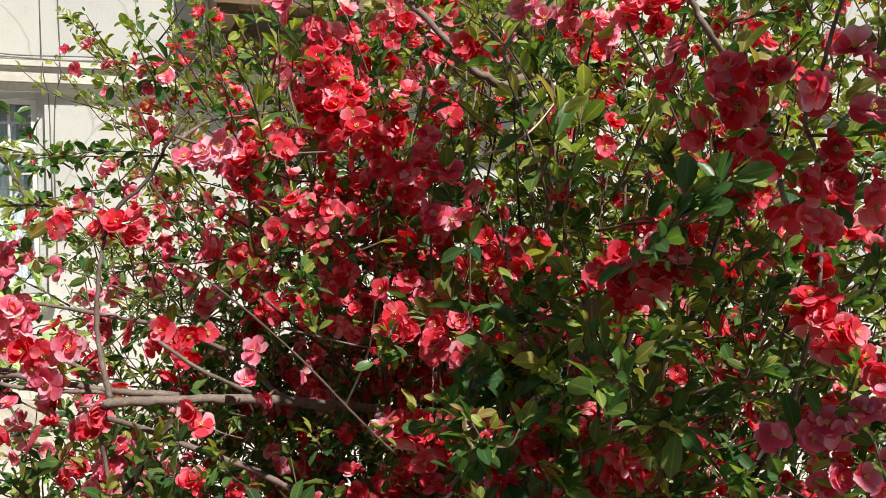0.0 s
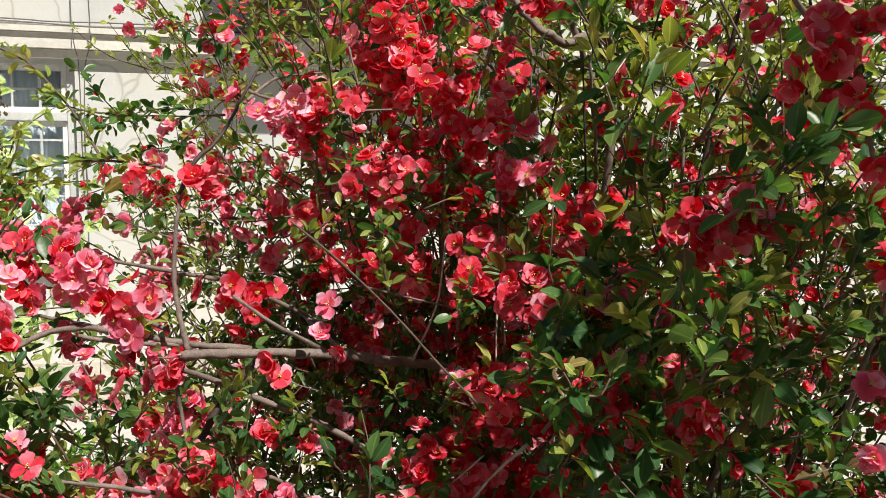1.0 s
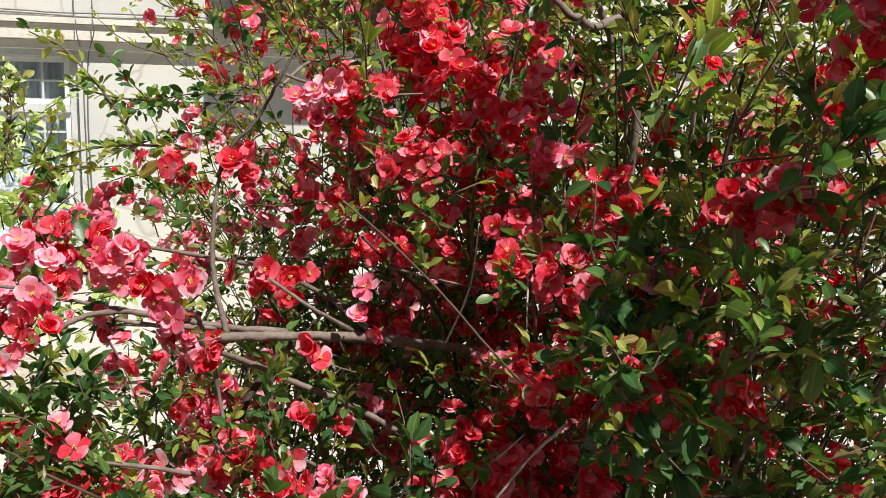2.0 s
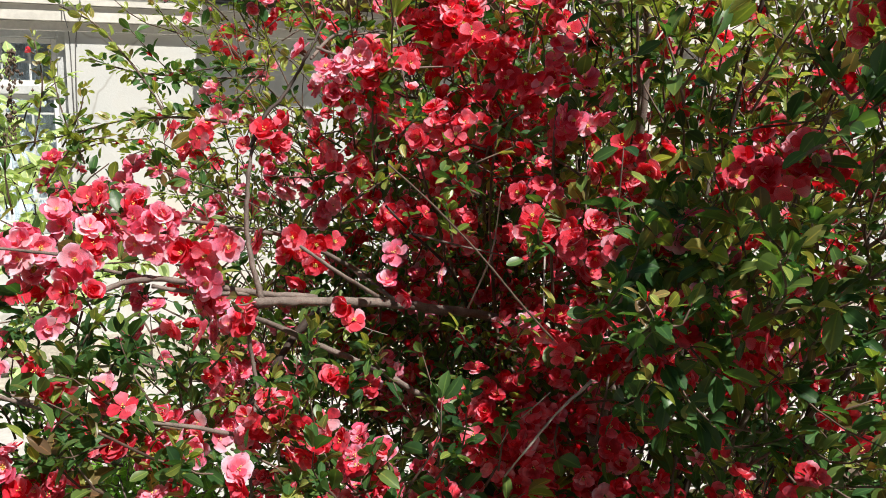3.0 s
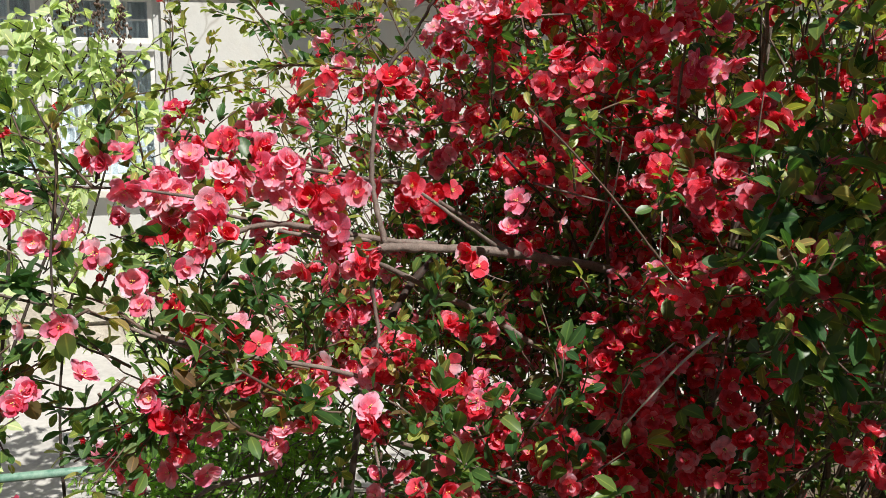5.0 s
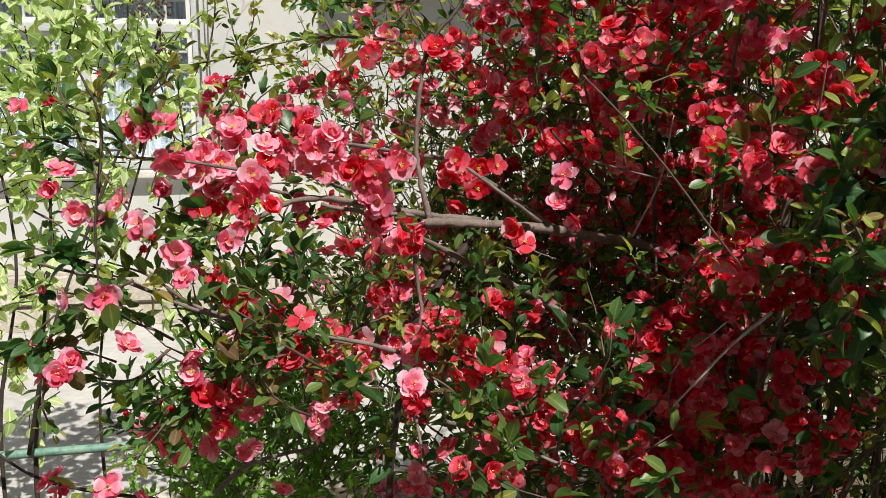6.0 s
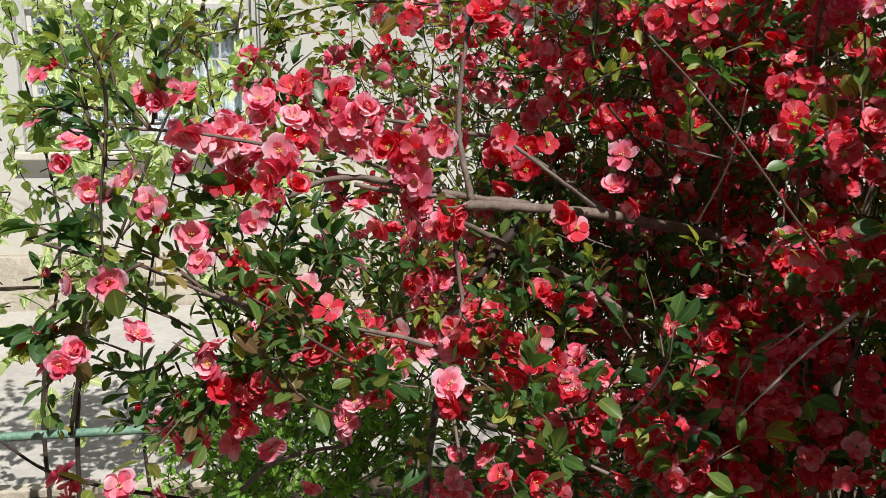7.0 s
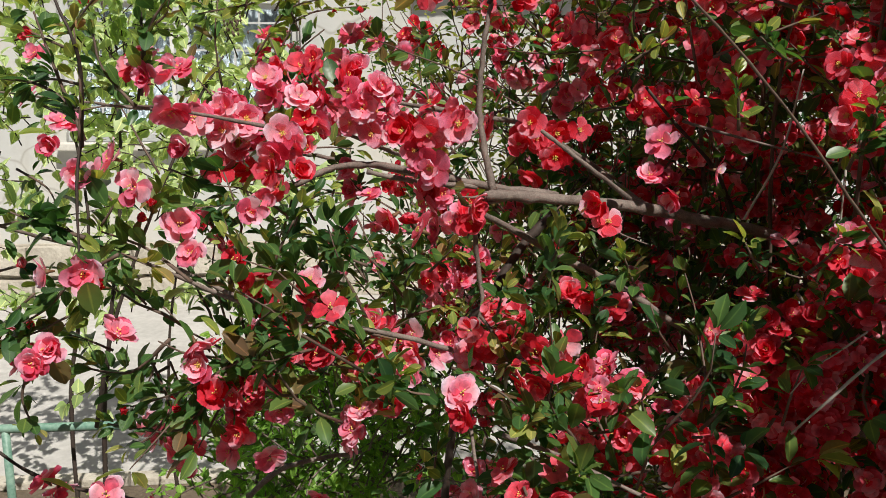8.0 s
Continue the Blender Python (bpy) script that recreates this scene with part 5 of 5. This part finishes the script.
# long bare stems that rise and arch through the thicket
r_stem = np.random.default_rng(23)
for k in range(64):
    foot = np.array((r_stem.uniform(0.0, 0.45), r_stem.uniform(1.5, 1.75), r_stem.uniform(0.0, 0.5)))
    tip = np.array((r_stem.uniform(-0.30, 0.85), r_stem.uniform(1.08, 1.75), r_stem.uniform(1.35, 2.25)))
    mid = foot * 0.45 + tip * 0.55 + (0, r_stem.uniform(0.0, 0.15), r_stem.uniform(-0.15, 0.2))
    near_tip = mid * 0.35 + tip * 0.65 + r_stem.normal(size=3) * 0.04
    if is_open(tip) or is_open(near_tip):
        continue
    thick = r_stem.uniform(0.004, 0.010)
    branch(thick, thick * 0.35, tuple(foot), tuple(mid), tuple(near_tip), tuple(tip), mat=(BARK, TWIG, DARK_TWIG)[int(r_stem.integers(0, 3))], sides=6)
for k in range(22):
    a = np.array((r_stem.uniform(-0.15, 0.60), r_stem.uniform(1.02, 1.30), r_stem.uniform(1.35, 2.0)))
    if not is_open(a):
        b = a + unit(r_stem.normal(size=3) * (1, 0.5, 1) + (0, 0.3, -0.4)) * r_stem.uniform(0.10, 0.22)
        branch(0.0014, 0.0026, tuple(a), tuple((a + b) / 2 + r_stem.normal(size=3) * 0.008), tuple(b), mat=(PALE_TWIG, BARK, TWIG)[k % 3], sides=5)

cluster(-0.070, 0.985, 1.535, 1, 0.019, 0.01, pink=True)

# the thicket behind
masses(30, (-0.04, 1.16, 1.27), (0.17, 0.10, 0.13))
masses(9, (-0.42, 1.02, 1.37), (0.16, 0.06, 0.06))
masses(16, (0.06, 1.25, 1.45), (0.14, 0.10, 0.10))
masses(20, (-0.10, 1.42, 1.66), (0.26, 0.14, 0.16))
masses(4, (-0.12, 1.36, 1.90), (0.14, 0.10, 0.12))
masses(3, (-0.30, 1.24, 1.82), (0.10, 0.06, 0.08))
masses(3, (-0.68, 1.12, 1.64), (0.10, 0.06, 0.04))
masses(4, (0.20, 1.20, 1.60), (0.20, 0.14, 0.16))
fill(660, (0.50, 1.75, 1.75), (0.92, 0.48, 0.85), 0.06)
fill(520, (0.40, 1.60, 1.05), (0.95, 0.45, 0.70), 0.08)
fill(270, (0.50, 2.25, 1.35), (0.85, 0.25, 1.0), 0.03, 1.0, 0.066)
fill(110, (0.55, 2.15, 2.10), (0.75, 0.30, 0.45), 0.04, 1.0, 0.055)
fill(220, (0.15, 1.88, 1.30), (0.50, 0.18, 0.65), 0.05, 1.0, 0.042)
fill(85, (0.38, 1.22, 1.42), (0.42, 0.20, 0.40), 0.10, 1.0, 0.042)
fill(80, (-0.22, 1.60, 1.75), (0.22, 0.35, 0.32), 0.10)
fill(240, (-0.22, 1.65, 1.15), (0.36, 0.30, 0.42), 0.05, 1.0, 0.034)
fill(110, (-0.42, 1.48, 1.28), (0.28, 0.22, 0.22), 0.06, 1.0, 0.030, length=(0.12, 0.25))
fill(26, (-0.60, 1.92, 2.04), (0.20, 0.14, 0.16), 0.03, 1.0, 0.024, length=(0.12, 0.24))
fill(54, (-0.54, 1.70, 1.54), (0.24, 0.22, 0.15), 0.03, 1.0, 0.027, length=(0.12, 0.24))
fill(14, (0.064, 0.91, 1.545), (0.05, 0.04, 0.045), 0.08, 1.0, 0.044, length=(0.06, 0.12))
fill(9, (0.15, 0.89, 1.55), (0.05, 0.04, 0.045), 0.08, 1.0, 0.044, length=(0.06, 0.12))
fill(50, (-0.66, 2.15, 1.55), (0.24, 0.2, 0.30), 0.0, 1.0, 0.022, length=(0.12, 0.25))
fill(60, (-0.52, 1.75, 1.25), (0.25, 0.25, 0.25), 0.02, 1.0, 0.027, length=(0.12, 0.25))
fill(170, (-0.28, 1.95, 1.55), (0.32, 0.25, 0.40), 0.05, 1.0, 0.028, length=(0.12, 0.28))
fill(24, (-0.70, 1.20, 1.55), (0.25, 0.15, 0.14), 0.08, 0.8, 0.030, length=(0.1, 0.2))
fill(16, (-0.67, 0.96, 1.39), (0.10, 0.08, 0.07), 0.02, 1.0, 0.036, length=(0.08, 0.16))
fill(34, (-0.55, 1.05, 1.35), (0.22, 0.14, 0.08), 0.08, 1.0, 0.038, length=(0.1, 0.18))
fill(46, (-0.28, 1.05, 1.25), (0.22, 0.14, 0.14), 0.08, 1.0, 0.042, length=(0.1, 0.2))
fill(40, (0.20, 1.06, 1.55), (0.28, 0.14, 0.38), 0.05, 1.0, 0.044, length=(0.1, 0.2))
leaf_pile.done("leaf", LEAF, shrub)
young_pile.done("leaf", YOUNG, shrub, "yellow-green young leaves, also standing in for sunlit foliage")
petal_pile.done("petal", PETAL, shrub)
pink_pile.done("petal", PINK_PETAL, shrub, "paler pink petals, the look of lit blossoms put into their colour")
stamen_pile.done("stamen", STAMEN, shrub)
calyx_pile.done("calyx", CALYX, shrub)
twig_pile.done("twig", TWIG, shrub)


# ---- plants beyond, and an unseen tree added to shade the shrub ----
def plant(name, label, category, base, leaf_mat, bark, stems, clumps, leaf_size, spread, seed, bunch=(3, 6), heart=0.6, hang=-0.1):
    """Stems from a base, and shoots of leaves about given centres."""
    r = np.random.default_rng(seed)
    ob = empty(name, pose(*base), label, category)
    for pts, r0, r1 in stems:
        v, f = tube(curve_points(pts, 6), r0, r1, 8, 0.08, r)
        link("stem", v, f, bark, ob)
    leaves, wood = Pile(), Pile()
    shape = leaf_shape(heart, 0.25, 0.2, 0.02, seed, (0.0, 0.12, 0.35, 0.7, 1.0), (0.03, 0.42, 0.5, 0.28, 0.0))
    for centre, radii, count in clumps:
        for k in range(count):
            q = unit(r.normal(size=3)) * r.random() ** 0.4
            p = np.array(centre) + q * radii
            d = unit(q + r.normal(size=3) * 0.5 + (0, 0, 0.5))
            line = [p]
            for j in range(5):
                d = unit(d + r.normal(size=3) * 0.2)
                line.append(line[-1] + d * spread / 5)
                for i in range(int(r.integers(*bunch))):
                    e = unit(r.normal(size=3) + d * 0.5 + (0.1, -0.2, hang))
                    m = Matrix.Translation(line[-1]) @ basis(e, r.normal() * 0.6) @ Matrix.Scale(leaf_size * r.uniform(0.6, 1.15), 4)
                    leaves.add(moved(shape[0], m), shape[1], shape[2])
            wood.add(*tube(np.array(line), 0.0025, 0.0012, 4, 0.1, r))
    leaves.done("leaf", leaf_mat, ob)
    wood.done("twig", bark, ob)
    return ob


lilac = plant("lilac_shrub", "light green lilac shrub in the sun before the window", "shrub", (-1.95, 2.55, 0), LILAC_LEAF, DARK_TWIG,
              [(((-1.95, 2.5, 0), (-1.93, 2.5, 0.5), (-1.85, 2.45, 0.85), (-1.8, 2.5, 1.4), (-1.9, 2.6, 1.9)), 0.010, 0.003), (((-2.05, 2.5, 0), (-2.08, 2.55, 0.6), (-2.0, 2.6, 1.2), (-2.2, 2.7, 1.9)), 0.009, 0.003),
               (((-1.90, 2.42, 0.55), (-1.78, 2.4, 0.95), (-1.6, 2.55, 1.5), (-1.5, 2.6, 1.7)), 0.007, 0.003), (((-1.72, 2.62, 0), (-1.75, 2.6, 0.5), (-1.7, 2.6, 1.0), (-1.55, 2.7, 1.6)), 0.007, 0.003)],
              [((-1.75, 2.75, 1.66), (0.34, 0.3, 0.30), 70), ((-2.2, 2.8, 1.60), (0.35, 0.35, 0.42), 62), ((-1.5, 2.6, 1.35), (0.25, 0.2, 0.3), 30), ((-2.0, 2.6, 0.95), (0.40, 0.2, 0.30), 34)], 0.050, 0.22, 11, (2, 4), 0.80, -0.6)
for x, y, z in ((-1.53, 2.62, 1.93), (-1.45, 2.6, 1.90), (-1.60, 2.6, 1.96), (-1.47, 2.62, 1.76)):
    dry = Pile()
    r9 = np.random.default_rng(int(z * 1000))
    for k in range(70):
        h = r9.random()
        c = np.array((x, y, z)) + np.array((r9.normal() * 0.022 * (1.1 - h), r9.normal() * 0.022 * (1.1 - h), h * 0.13))
        o = np.array([(1, 0, 0), (-1, 0, 0), (0, 1, 0), (0, -1, 0), (0, 0, 1.6), (0, 0, -1.6)]) * 0.0045 + c
        dry.add(o, [(0, 2, 4), (2, 1, 4), (1, 3, 4), (3, 0, 4), (2, 0, 5), (1, 2, 5), (3, 1, 5), (0, 3, 5)])
    dry.done("seed_head", TWIG, lilac, "dry brown seed head")
plant("low_shrub", "low bright green shrub in the sun by the pavement", "shrub", (-0.85, 1.95, 0), HEDGE_LEAF, BARK,
      [(((-0.85, 1.95, 0), (-0.86, 1.9, 0.3), (-0.8, 1.85, 0.7)), 0.012, 0.004), (((-0.8, 2.0, 0), (-0.72, 2.0, 0.4), (-0.65, 1.9, 0.8)), 0.01, 0.004)],
      [((-0.88, 1.80, 0.88), (0.24, 0.20, 0.22), 380), ((-1.25, 2.25, 0.50), (0.25, 0.2, 0.25), 60)], 0.025, 0.15, 12, (2, 5), 0.6)
# added leaf clumps out of view, set along the sun's rays to darken chosen spots
AT = lambda a, b, c: np.array((0.788 * a - 0.492 * b, 0.616 * a + 0.630 * b, 0.602 * b)) + np.array(sun_way) * c
p1, p2, p3, p4, p5 = AT(0.72, 1.49, 1.5), AT(0.76, 1.46, 1.6), AT(0.86, 1.42, 1.7), AT(0.62, 1.475, 1.5), AT(0.67, 1.82, 1.6)
plant("shade_tree", "unseen tree added to cast leaf shade on the shrub", "tree", (2.6, -2.4, 0), LEAF, BARK,
      [(((2.6, -2.4, 0), (2.55, -2.3, 1.5), (2.4, -1.9, 2.8), (1.6, -0.9, 3.4), tuple(p1)), 0.10, 0.010)],
      [(tuple(p1), (0.06, 0.06, 0.08), 14), (tuple(p2), (0.05, 0.05, 0.05), 6), (tuple(p3), (0.10, 0.10, 0.08), 2), (tuple(p4), (0.04, 0.04, 0.04), 4), (tuple(p5), (0.08, 0.08, 0.06), 9), (tuple(AT(0.78, 1.78, 1.6)), (0.07, 0.07, 0.05), 12), (tuple(AT(0.70, 1.26, 1.6)), (0.06, 0.06, 0.04), 10), (tuple(AT(0.49, 1.49, 1.4)), (0.05, 0.05, 0.04), 3), ((2.6, -2.5, 4.6), (0.8, 0.8, 0.7), 90)], 0.048, 0.10, 13, (2, 5), 0.6)


# ---- the low fence ----
def fence():
    f = empty("low_fence", pose(-1.97, 2.456, 0, 0, 0, 19), "low green-painted pipe fence beside the pavement", "fence")
    v, q = tube(np.array([(x, 0, 0.53) for x in np.linspace(-1.5, 0.42, 14)]), 0.0145, 0.0145, 10, 0.01)
    link("rail", v, q, GREEN).parent = f
    for x in (-1.3, -0.245):
        v, q = tube(np.array([(x, 0, z) for z in (0, 0.25, 0.525)]), 0.013, 0.013, 10, 0.01)
        link("post", v, q, GREEN).parent = f


fence()
edge_at = pose(-2.1, 3.06, 0, 0, 0, 19)
x = -2.0
for k, w in enumerate((0.62, 0.70, 0.58, 0.66, 0.60, 0.64)):
    bm = boxes((x, x + w - 0.012, -0.035, 0.035, 0, 0.06))
    edging = part("kerb", bm, STONE, None, "", 0.008)
    edging.matrix_world = edge_at
    tagged(edging, "low worn stone edging beside the pavement", "kerb", "edging stones", "structure")
    x += w
